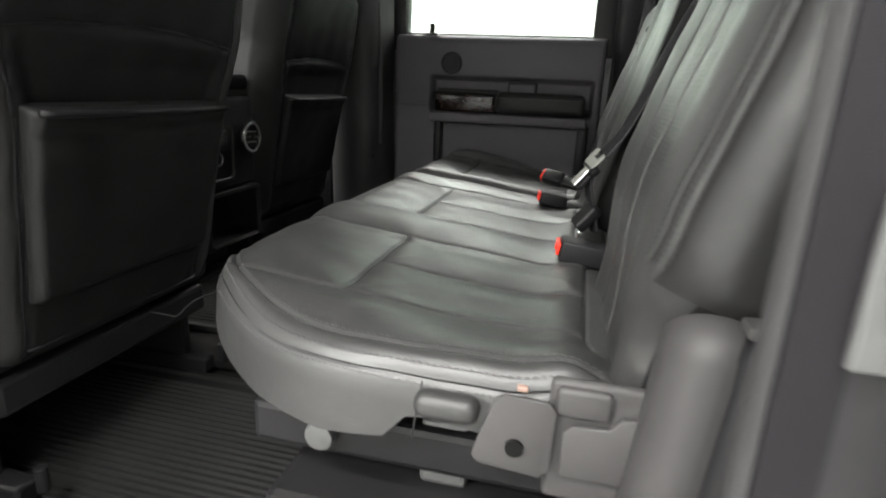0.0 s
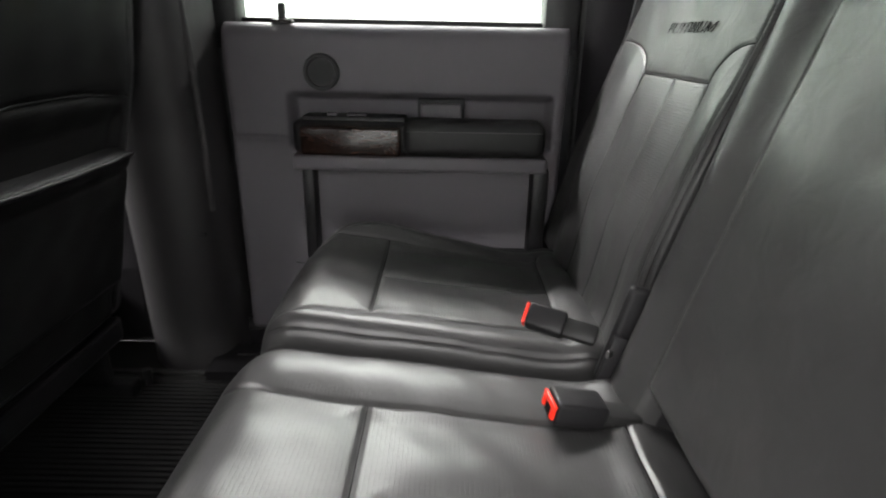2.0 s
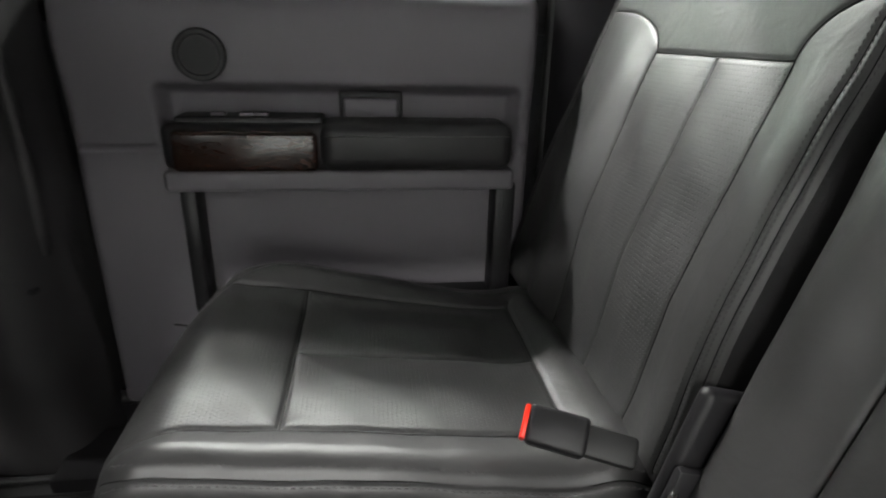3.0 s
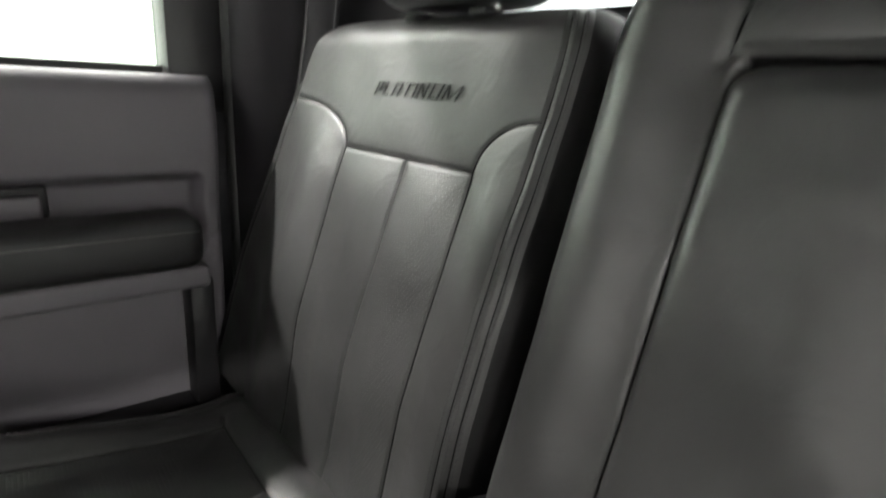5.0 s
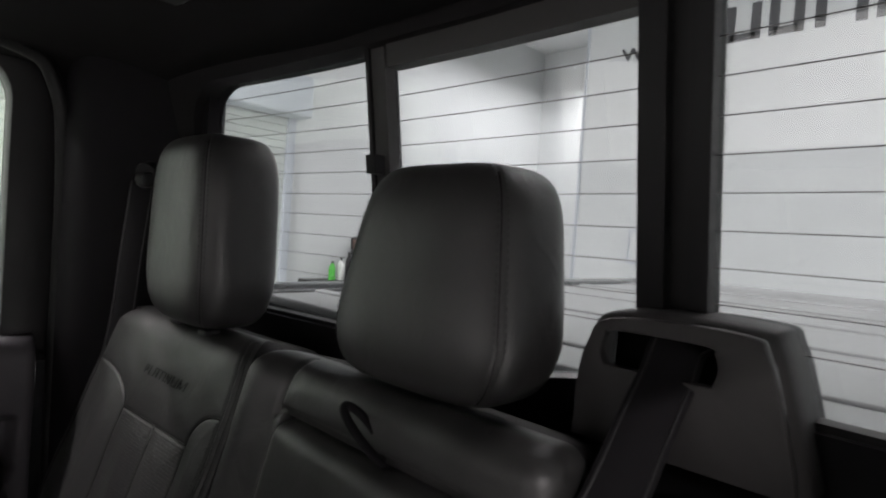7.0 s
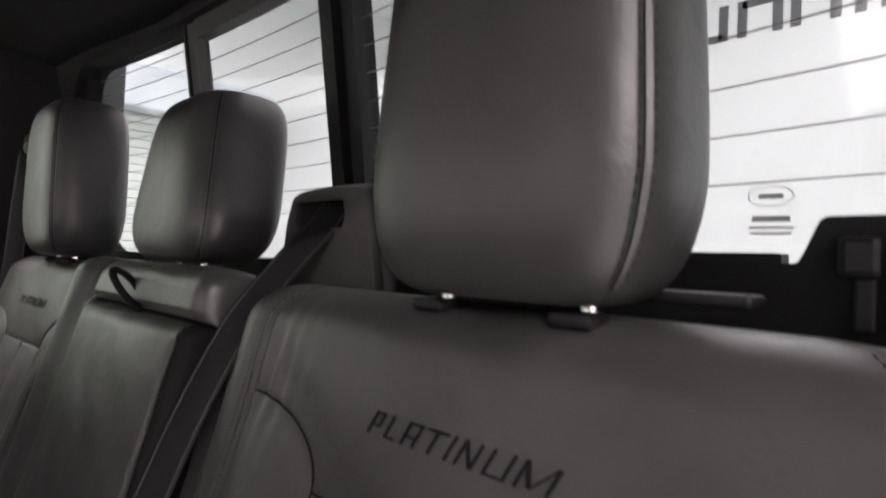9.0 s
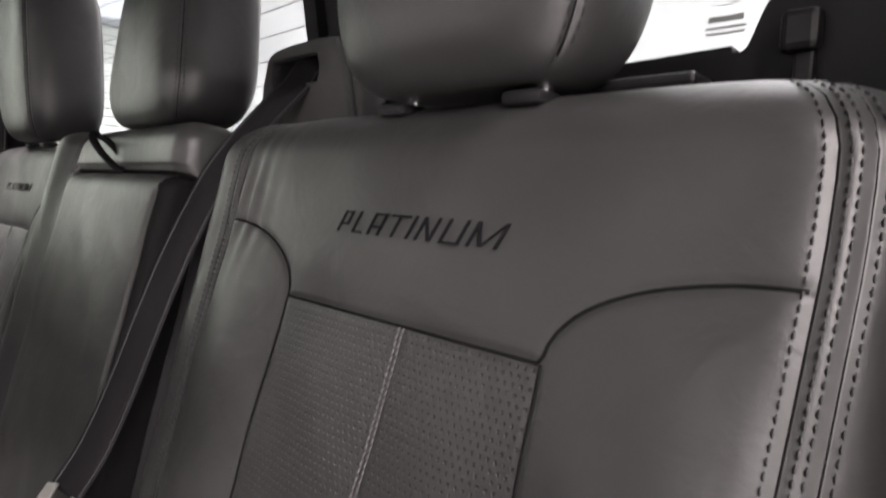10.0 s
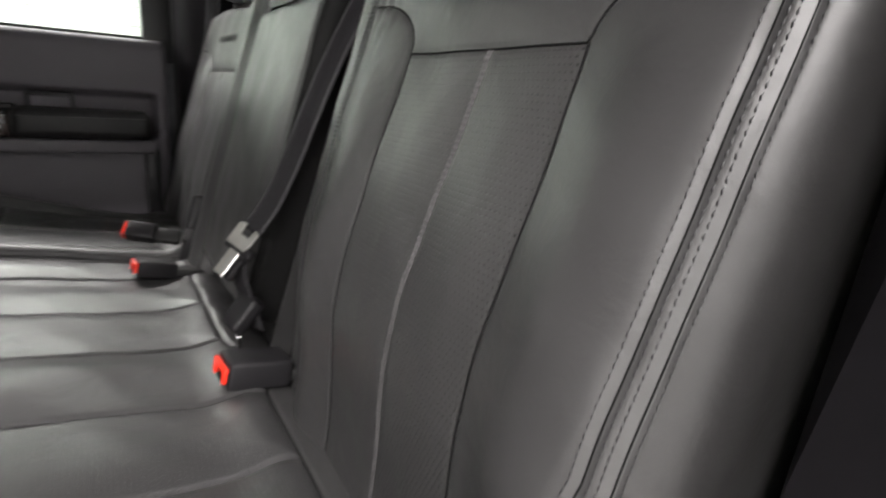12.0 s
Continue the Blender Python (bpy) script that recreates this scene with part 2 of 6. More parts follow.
def box(size, at=(0, 0, 0), bevel=0.0, seg=2, rot=None, bm=None, taper=None):
    """A bevelled block. taper: factor of the top's size in x and y."""
    b = bmesh.new()
    bmesh.ops.create_cube(b, size=1.0)
    for v in b.verts:
        k = taper if taper and v.co.z > 0 else (1, 1)
        v.co = Vector((v.co.x * size[0] * k[0], v.co.y * size[1] * k[1], v.co.z * size[2]))
    if bevel:
        bmesh.ops.bevel(b, geom=b.edges[:], offset=min(bevel, min(size) * 0.49), segments=seg, profile=0.5, affect="EDGES")
    b.transform(Matrix.Translation(at) @ (rot.to_4x4() if rot is not None else Matrix()))
    if bm is None:
        return b
    me = bpy.data.meshes.new("tmp")
    b.to_mesh(me), b.free(), bm.from_mesh(me), bpy.data.meshes.remove(me)
    return bm


def rod(p, q, r, seg=16, r2=None, bevel=0.0):
    """A round bar from p to q."""
    p, q = Vector(p), Vector(q)
    b = bmesh.new()
    bmesh.ops.create_cone(b, cap_ends=True, segments=seg, radius1=r, radius2=r if r2 is None else r2, depth=(q - p).length)
    if bevel:
        bmesh.ops.bevel(b, geom=[e for e in b.edges if len(e.link_faces) == 2 and any(len(f.verts) > 4 for f in e.link_faces)],
                        offset=bevel, segments=2, profile=0.5, affect="EDGES")
    b.transform(Matrix.Translation((p + q) / 2) @ (q - p).to_track_quat("Z", "Y").to_matrix().to_4x4())
    return b


def smooth_path(pts, n=12):
    """A Catmull-Rom line through the points."""
    pts = [Vector(p) for p in pts]
    ext = [pts[0] * 2 - pts[1], *pts, pts[-1] * 2 - pts[-2]]
    out = []
    for i in range(1, len(ext) - 2):
        a, b, c, d = ext[i - 1:i + 3]
        for k in range(n):
            t = k / n
            out.append(0.5 * ((2 * b) + (c - a) * t + (2 * a - 5 * b + 4 * c - d) * t * t + (3 * b - a - 3 * c + d) * t ** 3))
    return out + [pts[-1]]


def sweep(path, section, ups):
    """Verts and faces of a closed section, a list of (side, up), drawn along a path. ups: one up vector or one for each point."""
    path = [Vector(p) for p in path]
    verts, faces, m = [], [], len(section)
    for i, p in enumerate(path):
        d = (path[min(i + 1, len(path) - 1)] - path[max(i - 1, 0)]).normalized()
        up = Vector(ups[i] if isinstance(ups[0], (tuple, list, Vector)) else ups)
        side = d.cross(up).normalized()
        up = side.cross(d).normalized()
        verts += [p + side * a + up * b for a, b in section]
    for i in range(len(path) - 1):
        for j in range(m):
            k = (j + 1) % m
            faces.append((i * m + j, i * m + k, (i + 1) * m + k, (i + 1) * m + j))
    faces.append(tuple(range(m))[::-1])
    faces.append(tuple((len(path) - 1) * m + j for j in range(m)))
    return verts, faces


def ring(r, n=10):
    return [(r * math.cos(2 * math.pi * i / n), r * math.sin(2 * math.pi * i / n)) for i in range(n)]


def ribbon(width, thick):
    w, t = width / 2, thick / 2
    return [(-w, -t * 0.4), (-w * 0.97, -t), (w * 0.97, -t), (w, -t * 0.4), (w, t * 0.4), (w * 0.97, t), (-w * 0.97, t), (-w, t * 0.4)]


def outline_plate(pts, thick, axes, at, bevel=0.002, hole=None):
    """A plate with a given outline, in the plane of two axes, thick along the third."""
    ex, ey = Vector(axes[0]), Vector(axes[1])
    ez = ex.cross(ey)
    b = bmesh.new()
    vs = [b.verts.new(Vector(at) + ex * p[0] + ey * p[1]) for p in pts]
    f = b.faces.new(vs)
    r = bmesh.ops.extrude_face_region(b, geom=[f])
    bmesh.ops.translate(b, verts=[v for v in r["geom"] if isinstance(v, bmesh.types.BMVert)], vec=ez * thick)
    bmesh.ops.recalc_face_normals(b, faces=b.faces[:])
    if bevel:
        bmesh.ops.bevel(b, geom=[e for e in b.edges if e.calc_face_angle(0) > 0.6], offset=bevel, segments=2, profile=0.5, affect="EDGES")
    return b


def round_rect(w, h, r, n=6):
    out = []
    for cx, cy, a0 in ((w / 2 - r, h / 2 - r, 0), (-w / 2 + r, h / 2 - r, 90), (-w / 2 + r, -h / 2 + r, 180), (w / 2 - r, -h / 2 + r, 270)):
        out += [(cx + r * math.cos(radians(a0 + 90 * i / n)), cy + r * math.sin(radians(a0 + 90 * i / n))) for i in range(n + 1)]
    return out


def line_distance(a, b, lines):
    """The distance of each point (a, b) to the nearest of the lines."""
    best = np.full(a.shape, 9.0)
    for line in lines:
        for (x0, y0), (x1, y1) in zip(line[:-1], line[1:]):
            dx, dy = x1 - x0, y1 - y0
            t = np.clip(((a - x0) * dx + (b - y0) * dy) / max(dx * dx + dy * dy, 1e-12), 0, 1)
            best = np.minimum(best, np.hypot(a - x0 - t * dx, b - y0 - t * dy))
    return best


def step(x, lo, hi):
    t = np.clip((x - lo) / (hi - lo), 0, 1)
    return t * t * (3 - 2 * t)


class Pad:
    """An upholstered pad: a sheet with axes a (across) and b (along), rounded over its edges, with drawn-in seams."""

    def __init__(self, origin, ea, eb, en, left, right, b0, b1, thick, ra, rb0, rb1, seams, shape=None, depth=0.005, width=0.0028, puff=0.006,
                 swell=0.035, wrinkle=0.0008, seed=0.0, draw=1.0):
        self.o, self.ea, self.eb, self.en = (np.array(Vector(v)) for v in (origin, Vector(ea).normalized(), Vector(eb).normalized(), Vector(en).normalized()))
        self.left, self.right, self.b0, self.b1, self.thick = left, right, b0, b1, thick
        self.ra, self.rb0, self.rb1, self.seams, self.shape = ra, rb0, rb1, seams, shape
        self.hang = None
        self.depth, self.width, self.puff, self.swell, self.wrinkle, self.seed = depth, width, puff, swell, wrinkle, seed

    def drop(self, a, b):
        """How far the sheet has rolled back at (a, b), and its limits."""
        lo, hi = self.left(b), self.right(b)

        def roll(x, r):
            x = np.clip(x, 0, r)
            return r - np.sqrt(np.maximum(r * r - x * x, 0))
        d = roll(a - (hi - self.ra), self.ra) + roll((lo + self.ra) - a, self.ra)
        return d + roll(b - (self.b1 - self.rb1), self.rb1) + roll((self.b0 + self.rb0) - b, self.rb0)

    def height(self, a, b):
        d = line_distance(a, b, self.seams) if self.seams else np.full(a.shape, 1.0)
        h = -self.depth * np.exp(-(d / self.width) ** 2) + self.puff * (1 - np.exp(-d / self.swell))
        if self.shape is not None:
            h = h + self.shape(a, b)
        k = self.wrinkle
        h = h + k * (np.sin(31 * a + 17 * b + self.seed) * np.sin(23 * b - 41 * a + 2 * self.seed) + 0.6 * np.sin(67 * a - 29 * b + self.seed * 3) * np.sin(53 * b + self.seed))
        return h

    def at(self, a, b, lift=0.0):
        a, b = np.atleast_1d(np.asarray(a, float)), np.atleast_1d(np.asarray(b, float))
        n = self.height(a, b) - np.minimum(self.drop(a, b), self.thick) + lift
        return self.o + a[:, None] * self.ea + b[:, None] * self.eb + n[:, None] * self.en

    def build(self, parent, regions, res=0.003):
        """regions: (name, material, test(a, b), label); a face goes to the first whose test holds."""
        def axis(lo, hi, r0, r1, t):
            core = np.linspace(lo + r0, hi - r1, max(6, int((hi - lo - r0 - r1) / res)))
            na, nb = max(5, int(r0 * 1.6 / res)), max(5, int(r1 * 1.6 / res))
            s0 = [lo + r0 - r0 * math.sin(x) for x in np.linspace(math.pi / 2, 0, na, endpoint=False)]
            s1 = [hi - r1 + r1 * math.sin(x) for x in np.linspace(0, math.pi / 2, nb + 1)[1:]]
            return np.concatenate([[lo] * 2, s0, core, s1, [hi] * 2]), np.concatenate([[t, t * 0.5], [0] * (len(s0) + len(core) + len(s1)), [t * 0.5, t]])
        bs, wb = axis(self.b0, self.b1, self.rb0, self.rb1, self.thick)
        ua, wa = axis(-1.0, 1.0, 0.2, 0.2, self.thick)
        lo, hi = self.left(bs)[:, None], self.right(bs)[:, None]
        # spread the columns so that each row has its rounded edges at its own limits
        mid = float(np.max(hi - lo))
        cols, wa = axis(-mid / 2, mid / 2, self.ra, self.ra, self.thick)
        inner = np.clip(cols, -mid / 2 + self.ra, mid / 2 - self.ra)
        outer = cols - inner
        f = (inner + mid / 2 - self.ra) / (mid - 2 * self.ra)
        A = (lo + self.ra) + f[None, :] * ((hi - self.ra) - (lo + self.ra)) + outer[None, :]
        B = np.repeat(bs[:, None], A.shape[1], axis=1)
        back = np.minimum(self.drop(A, B), self.thick)
        back = np.maximum(back, np.maximum(wa[None, :], wb[:, None]))
        fade = 1 - np.clip(back / self.thick, 0, 1)
        n = self.height(A, B) * fade - back
        if self.hang is not None:
            low = np.clip(-n - 0.026, 0, None)
            n = n + low - low * (self.hang(B) - 0.026) / (self.thick - 0.026)
        P = self.o + A[..., None] * self.ea + B[..., None] * self.eb + n[..., None] * self.en
        R, C = A.shape
        idx = np.arange(R * C).reshape(R, C)
        quads = np.stack([idx[:-1, :-1], idx[:-1, 1:], idx[1:, 1:], idx[1:, :-1]], -1).reshape(-1, 4)
        if np.dot(np.cross(self.ea, self.eb), self.en) < 0:
            quads = quads[:, ::-1]
        gb, ga = np.gradient(P, axis=0), np.gradient(P, axis=1)
        N = np.cross(ga, gb)
        N /= np.maximum(np.linalg.norm(N, axis=-1, keepdims=True), 1e-12)
        if np.dot(np.cross(self.ea, self.eb), self.en) < 0:
            N = -N
        N = N.reshape(-1, 3)
        V, UV = P.reshape(-1, 3), np.stack([A, B], -1).reshape(-1, 2)
        ca, cb = A.reshape(-1)[quads].mean(1), B.reshape(-1)[quads].mean(1)
        cw = back.reshape(-1)[quads].mean(1)
        left_over = np.ones(len(quads), bool)
        rim = np.concatenate([idx[0, :], idx[1:, -1], idx[-1, -2::-1], idx[-2:0:-1, 0]])
        if np.dot(np.cross(self.ea, self.eb), self.en) > 0:
            rim = rim[::-1]
        made = []
        for k, (name, material, test, label) in enumerate(regions):
            pick = left_over & test(ca, cb, cw)
            left_over &= ~pick
            q = quads[pick]
            if not len(q):
                continue
            used, inv = np.unique(q, return_inverse=True)
            faces = [tuple(r) for r in inv.reshape(-1, 4).tolist()]
            verts, uvs, nrm = V[used], UV[used], N[used]
            if k == len(regions) - 1:
                n0 = len(verts)
                verts, uvs = np.concatenate([verts, V[rim]]), np.concatenate([uvs, UV[rim]])
                nrm = np.concatenate([nrm, np.repeat(-self.en[None, :], len(rim), 0)])
                faces.append(tuple(range(n0, n0 + len(rim))))
            made.append(mesh_part(name, verts, faces, material, parent, label, uvs=uvs, normals=nrm))
        return made

    def stitches(self, parent, lines, material, name="stitching", pitch=0.0062, length=0.0040, r=0.0006, lift=0.0004, label="row of small thread stitches"):
        verts, faces = [], []
        for line in lines:
            pts = np.array(line, float)
            seg = np.hypot(*np.diff(pts, axis=0).T)
            cum = np.concatenate([[0], np.cumsum(seg)])
            s = np.arange(pitch / 2, cum[-1] - pitch / 2, pitch)
            p0 = self.at(np.interp(s - length / 2, cum, pts[:, 0]), np.interp(s - length / 2, cum, pts[:, 1]), lift)
            p1 = self.at(np.interp(s + length / 2, cum, pts[:, 0]), np.interp(s + length / 2, cum, pts[:, 1]), lift)
            for p, q in zip(p0, p1):
                d = Vector(q - p).normalized()
                side = d.cross(Vector(self.en)).normalized()
                up = side.cross(d)
                n0 = len(verts)
                mid = Vector((p + q) / 2) + up * r
                for c, k in ((Vector(p), 0.5), (mid, 1.0), (Vector(q), 0.5)):
                    verts.extend([c - side * r * k, c + up * r * 1.2 * k, c + side * r * k])
                for i in (0, 3):
                    faces.extend([(n0 + i, n0 + i + 1, n0 + i + 4, n0 + i + 3), (n0 + i + 1, n0 + i + 2, n0 + i + 5, n0 + i + 4)])
        ob = mesh_part(name, verts, faces, material, parent, label)
        return tagged(ob, kind="stuff")


def curve_line(f, t0, t1, n=24):
    return [f(t0 + (t1 - t0) * i / n) for i in range(n + 1)]


def shift_line(line, off):
    """A line beside another, at a distance."""
    p = np.array(line, float)
    d = np.gradient(p, axis=0)
    d /= np.maximum(np.hypot(d[:, 0], d[:, 1])[:, None], 1e-9)
    return (p + np.stack([-d[:, 1], d[:, 0]], -1) * off).tolist()


ANY = lambda a, b, w: np.ones(a.shape, bool)


def text_mesh(name, body, size, m, material, parent, label="", extrude=0.0006, shear=0.0, spacing=1.0, xscale=1.0):
    """Raised lettering in the built-in font, turned into a mesh."""
    cu = bpy.data.curves.new(name, "FONT")
    cu.body, cu.size, cu.extrude, cu.shear, cu.space_character, cu.align_x = body, size, extrude, shear, spacing, "CENTER"
    tmp = new("tmp", cu)
    dg = bpy.context.evaluated_depsgraph_get()
    me = bpy.data.meshes.new_from_object(tmp.evaluated_get(dg))
    bpy.data.objects.remove(tmp), bpy.data.curves.remove(cu)
    me.transform(m @ Matrix.Diagonal((xscale, 1, 1, 1)))
    me.materials.clear()
    me.materials.append(material)
    me.name = name
    ob = new(name, me)
    if parent is not None:
        ob.parent = parent
        ob.matrix_parent_inverse = Matrix.Translation(parent.location).inverted()
    return tagged(ob, label)


def ring_plate(outer, inner, thick, axes, at, bevel=0.002):
    """A flat frame between two outlines with equal numbers of points."""
    ex, ey = Vector(axes[0]), Vector(axes[1])
    ez = ex.cross(ey)
    at, n = Vector(at), len(outer)
    verts = [at + ex * p[0] + ey * p[1] + ez * z for z in (0, thick) for loop in (outer, inner) for p in loop]
    faces = []
    for j in range(n):
        k = (j + 1) % n
        faces += [(j, k, n + k, n + j), (2 * n + j, 3 * n + j, 3 * n + k, 2 * n + k), (j, 2 * n + j, 2 * n + k, k), (n + j, n + k, 3 * n + k, 3 * n + j)]
    b = bmesh.new()
    vs = [b.verts.new(v) for v in verts]
    for f in faces:
        b.faces.new([vs[i] for i in f])
    bmesh.ops.recalc_face_normals(b, faces=b.faces[:])
    if bevel:
        bmesh.ops.bevel(b, geom=[e for e in b.edges if e.calc_face_angle(0) > 0.9], offset=bevel, segments=2, profile=0.5, affect="EDGES")
    return b


def plan_wall(pts, z0, z1, thick, name, material, parent=None, label="", lean=0.0, steps=1):
    """An upright sheet over a line in plan. lean: how far its top comes in towards the cab's middle."""
    pts = smooth_path([(x, y, 0) for x, y in pts], 6)
    verts, faces, n = [], [], len(pts)
    for s in (0, 1):
        for i, p in enumerate(pts):
            d = (pts[min(i + 1, n - 1)] - pts[max(i - 1, 0)]).normalized()
            off = Vector((-d.y, d.x, 0)) * thick * s
            for z in (z0, z1):
                k = lean * (z - z0) / (z1 - z0) * (1 if p.y < CY else -1)
                verts.append((p.x + off.x, p.y + off.y + k, z))
    m = 2 * n
    for i in range(n - 1):
        a = 2 * i
        faces += [(a, a + 2, a + 3, a + 1), (m + a, m + a + 1, m + a + 3, m + a + 2), (a + 1, a + 3, m + a + 3, m + a + 1), (a, m + a, m + a + 2, a + 2)]
    faces += [(0, 1, m + 1, m), (m - 2, 2 * m - 2, 2 * m - 1, m - 1)]
    ob = mesh_part(name, verts, faces, material, parent, label, smooth=False)
    bm = bmesh.new()
    bm.from_mesh(ob.data)
    bmesh.ops.recalc_face_normals(bm, faces=bm.faces[:])
    bm.to_mesh(ob.data)
    bm.free()
    ob.data.polygons.foreach_set("use_smooth", [True] * len(ob.data.polygons))
    ob.data.set_sharp_from_angle(angle=radians(35))
    return ob


# ---- the rear bench: backs ----
RAKE = 0.27
UPV, OUTV = Vector((RAKE, 0, 1)).normalized(), Vector((-1, 0, RAKE)).normalized()


def face_point(y, z=0.40):
    return (0.114 + (z - 0.40) * RAKE, y, z)


def rounded_top(h, b1, r, k=0.8):
    def f(b):
        t = np.clip(np.asarray(b, float) - (b1 - r), 0, r * 0.999)
        return h - k * (r - np.sqrt(r * r - t * t))
    return f


def seam_cords(pad, parent, lines, r=0.0011, lift=0.0003, label="dark cord for the shade in a drawn-in seam"):
    """A thin dark cord in each drawn-in seam, painting in the shade of the crease."""
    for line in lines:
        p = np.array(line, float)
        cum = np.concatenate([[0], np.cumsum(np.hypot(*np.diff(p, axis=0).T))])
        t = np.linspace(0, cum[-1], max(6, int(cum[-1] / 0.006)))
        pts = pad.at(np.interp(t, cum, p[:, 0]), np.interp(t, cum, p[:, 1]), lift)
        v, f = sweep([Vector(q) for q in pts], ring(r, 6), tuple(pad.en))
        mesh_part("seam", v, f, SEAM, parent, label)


def seat_back(yc, name, label, seed, dz, low, high, text_a, dark_side=0, pull=0.0, set_back=0.0, roll=0.024, corner=0.050, yaw=0.0, mid_a=0.0):
    """An outboard back: a yoke with lettering over two punched inserts, side bolsters and stitched edges.
    low, high: (half width, widening towards the foot, leather past the stitched edge) on its two sides."""
    ob = thing(name, label, "car seat", face_point(yc, 0.36), "rear seat backs")
    B1 = 0.484

    def edge(side, past=True):
        h, wide, over = side

        def f(b):
            b = np.asarray(b, float)
            w = rounded_top(h + (over if past else 0), B1, corner if side is high else 0.050)(b) + wide * np.clip(1 - b / 0.40, 0, 1.1)
            return w - (pull * (1 - step(b, 0.02, 0.13)) if side is low else 0)
        return f
    lo, hi, lo_rim, hi_rim = edge(low), edge(high), edge(low, False), edge(high, False)
    end = {-1: low[0] - 0.034, 1: high[0] - 0.034}

    def arc(s):
        return curve_line(lambda t: (s * (0.106 + (end[s] - 0.106) * (1 - math.cos(t))), 0.341 + dz + 0.050 * math.sin(t)), 0, math.pi / 2)
    yoke = arc(-1)[::-1] + arc(1)
    sides = [[(s * 0.106, 0.341 + dz), (s * 0.107, 0.24), (s * 0.104, 0.12), (s * 0.098, -0.04)] for s in (-1, 1)]
    mid = [(mid_a, 0.341 + dz), (mid_a * 0.4, 0.16), (0, -0.04)]
    bb = np.linspace(-0.04, B1 - 0.006, 44)
    at = {-1: lambda b: -float(lo_rim(b)), 1: lambda b: float(hi_rim(b))}
    ends = {-1: bb[bb > 0.094] if pull else bb, 1: bb}

    def beside(s, o):
        return [(at[s](b) - s * o, b) for b in ends[s]]
    rims = [beside(s, o) for s in (-1, 1) for o in (0.031, 0.020)]
    rows = [beside(s, o) for s in (-1, 1) for o in (0.0350, 0.0270, 0.0238, 0.0162)]

    def shape(a, b):
        m = np.abs(a)
        foot = 1 - step(b, 0.27, 0.40)
        bol = 0.009 * np.exp(-((m - 0.165) / 0.045) ** 2) * foot
        lumbar = 0.055 * np.clip(0.32 - b, 0, 0.22) * (1 - step(m, 0.14, 0.25))
        if pull:
            bol = bol + 0.0013 * np.sin(300 * a + 25 * b) * np.exp(-((a - 0.190) / 0.030) ** 2) * np.exp(-((b - 0.405) / 0.045) ** 2)
        return bol - 0.005 + lumbar - set_back * (1 - step(b, -0.05, 0.17)) * (0.35 + 0.65 * step(a, -0.24, -0.12) if pull else 1.0)
    pad = Pad(face_point(yc), (-yaw, 1, 0), UPV, OUTV, lambda b: -lo(b), hi, -0.06, B1, 0.115, roll, 0.03, 0.042,
              [yoke, *sides, mid, *rims], shape, depth=0.0015, width=0.0020, puff=0.0036, seed=seed)
    y_at = np.array(yoke)

    def above(a, b):
        return b > np.interp(a, y_at[:, 0], y_at[:, 1])

    def ins(a, b):
        return np.abs(a) < np.interp(b, [-0.04, 0.12, 0.24, 0.341], [0.098, 0.104, 0.107, 0.106])
    centre_a = lambda b: np.interp(b, [-0.04, 0.16, 0.341], [0, mid_a * 0.4, mid_a])
    pad.build(ob, [
        *([("side_facing", SIDE_CLOTH, lambda a, b, w: a < -(lo(b) - 0.012), "black vinyl side cover")] if dark_side < 0 else []),
        # The side panel takes the darker leather, which holds its shade.
        *([("side_panel", LEATHER_SHADED, lambda a, b, w: (a < -(lo_rim(b) - 0.0198)) & (b >= 0.090), "charcoal leather side panel")] if pull else []),
        # Deep foot faces are black to paint in the shaded gap behind the gusset.
        *([("foot_gusset", LEATHER, lambda a, b, w: (a < -(lo(b) - 0.030)) & (b < 0.090) & (w < 0.034), "leather gusset at the foot of the seat back"), ("foot_gap_shade", SIDE_CLOTH, lambda a, b, w: (a < -(lo(b) - 0.014)) & (b < 0.090), "black faces for the shaded gap at the foot of the seat back")] if pull else []),
        ("yoke_panel", LEATHER, lambda a, b, w: above(a, b) & (w < 0.07), "smooth charcoal leather upper panel"),
        ("insert_panel", LEATHER_PERF, lambda a, b, w: ins(a, b) & (a > centre_a(b)) & (w < 0.03), "perforated charcoal leather insert"),
        ("insert_panel", LEATHER_PERF, lambda a, b, w: ins(a, b) & (w < 0.03), "perforated charcoal leather insert"),
        ("bolster", LEATHER, lambda a, b, w: (a > 0) & (w < 0.05), "smooth charcoal leather side bolster"),
        ("bolster", LEATHER, lambda a, b, w: (a < 0) & (w < 0.05), "smooth charcoal leather side bolster"),
        ("side_facing", SIDE_CLOTH, ANY, "black vinyl side and back cover")], res=0.0024)
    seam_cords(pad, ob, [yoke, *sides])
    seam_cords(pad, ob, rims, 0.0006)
    pad.stitches(ob, [shift_line(mid, 0.0017), shift_line(mid, -0.0017)], THREAD_DARK if dark_side else THREAD_PALE, pitch=0.0046, length=0.0041, r=0.0007, lift=0.0009, label="double row of thread along the middle seam")
    pad.stitches(ob, rows, THREAD_DARK, pitch=0.0050, length=0.0034, r=0.00066, lift=0.0006, label="dark thread stitches along the edge seams")
    stencil_word(pad, ob, text_a, 0.387 - 0.1 * dz, EMBROID, "black embroidered lettering")
    return ob, pad


# squared slanted capitals as strokes: x0, y0, x1, y1, thickness across, in millimetres from each letter's foot
CAP = 14.2
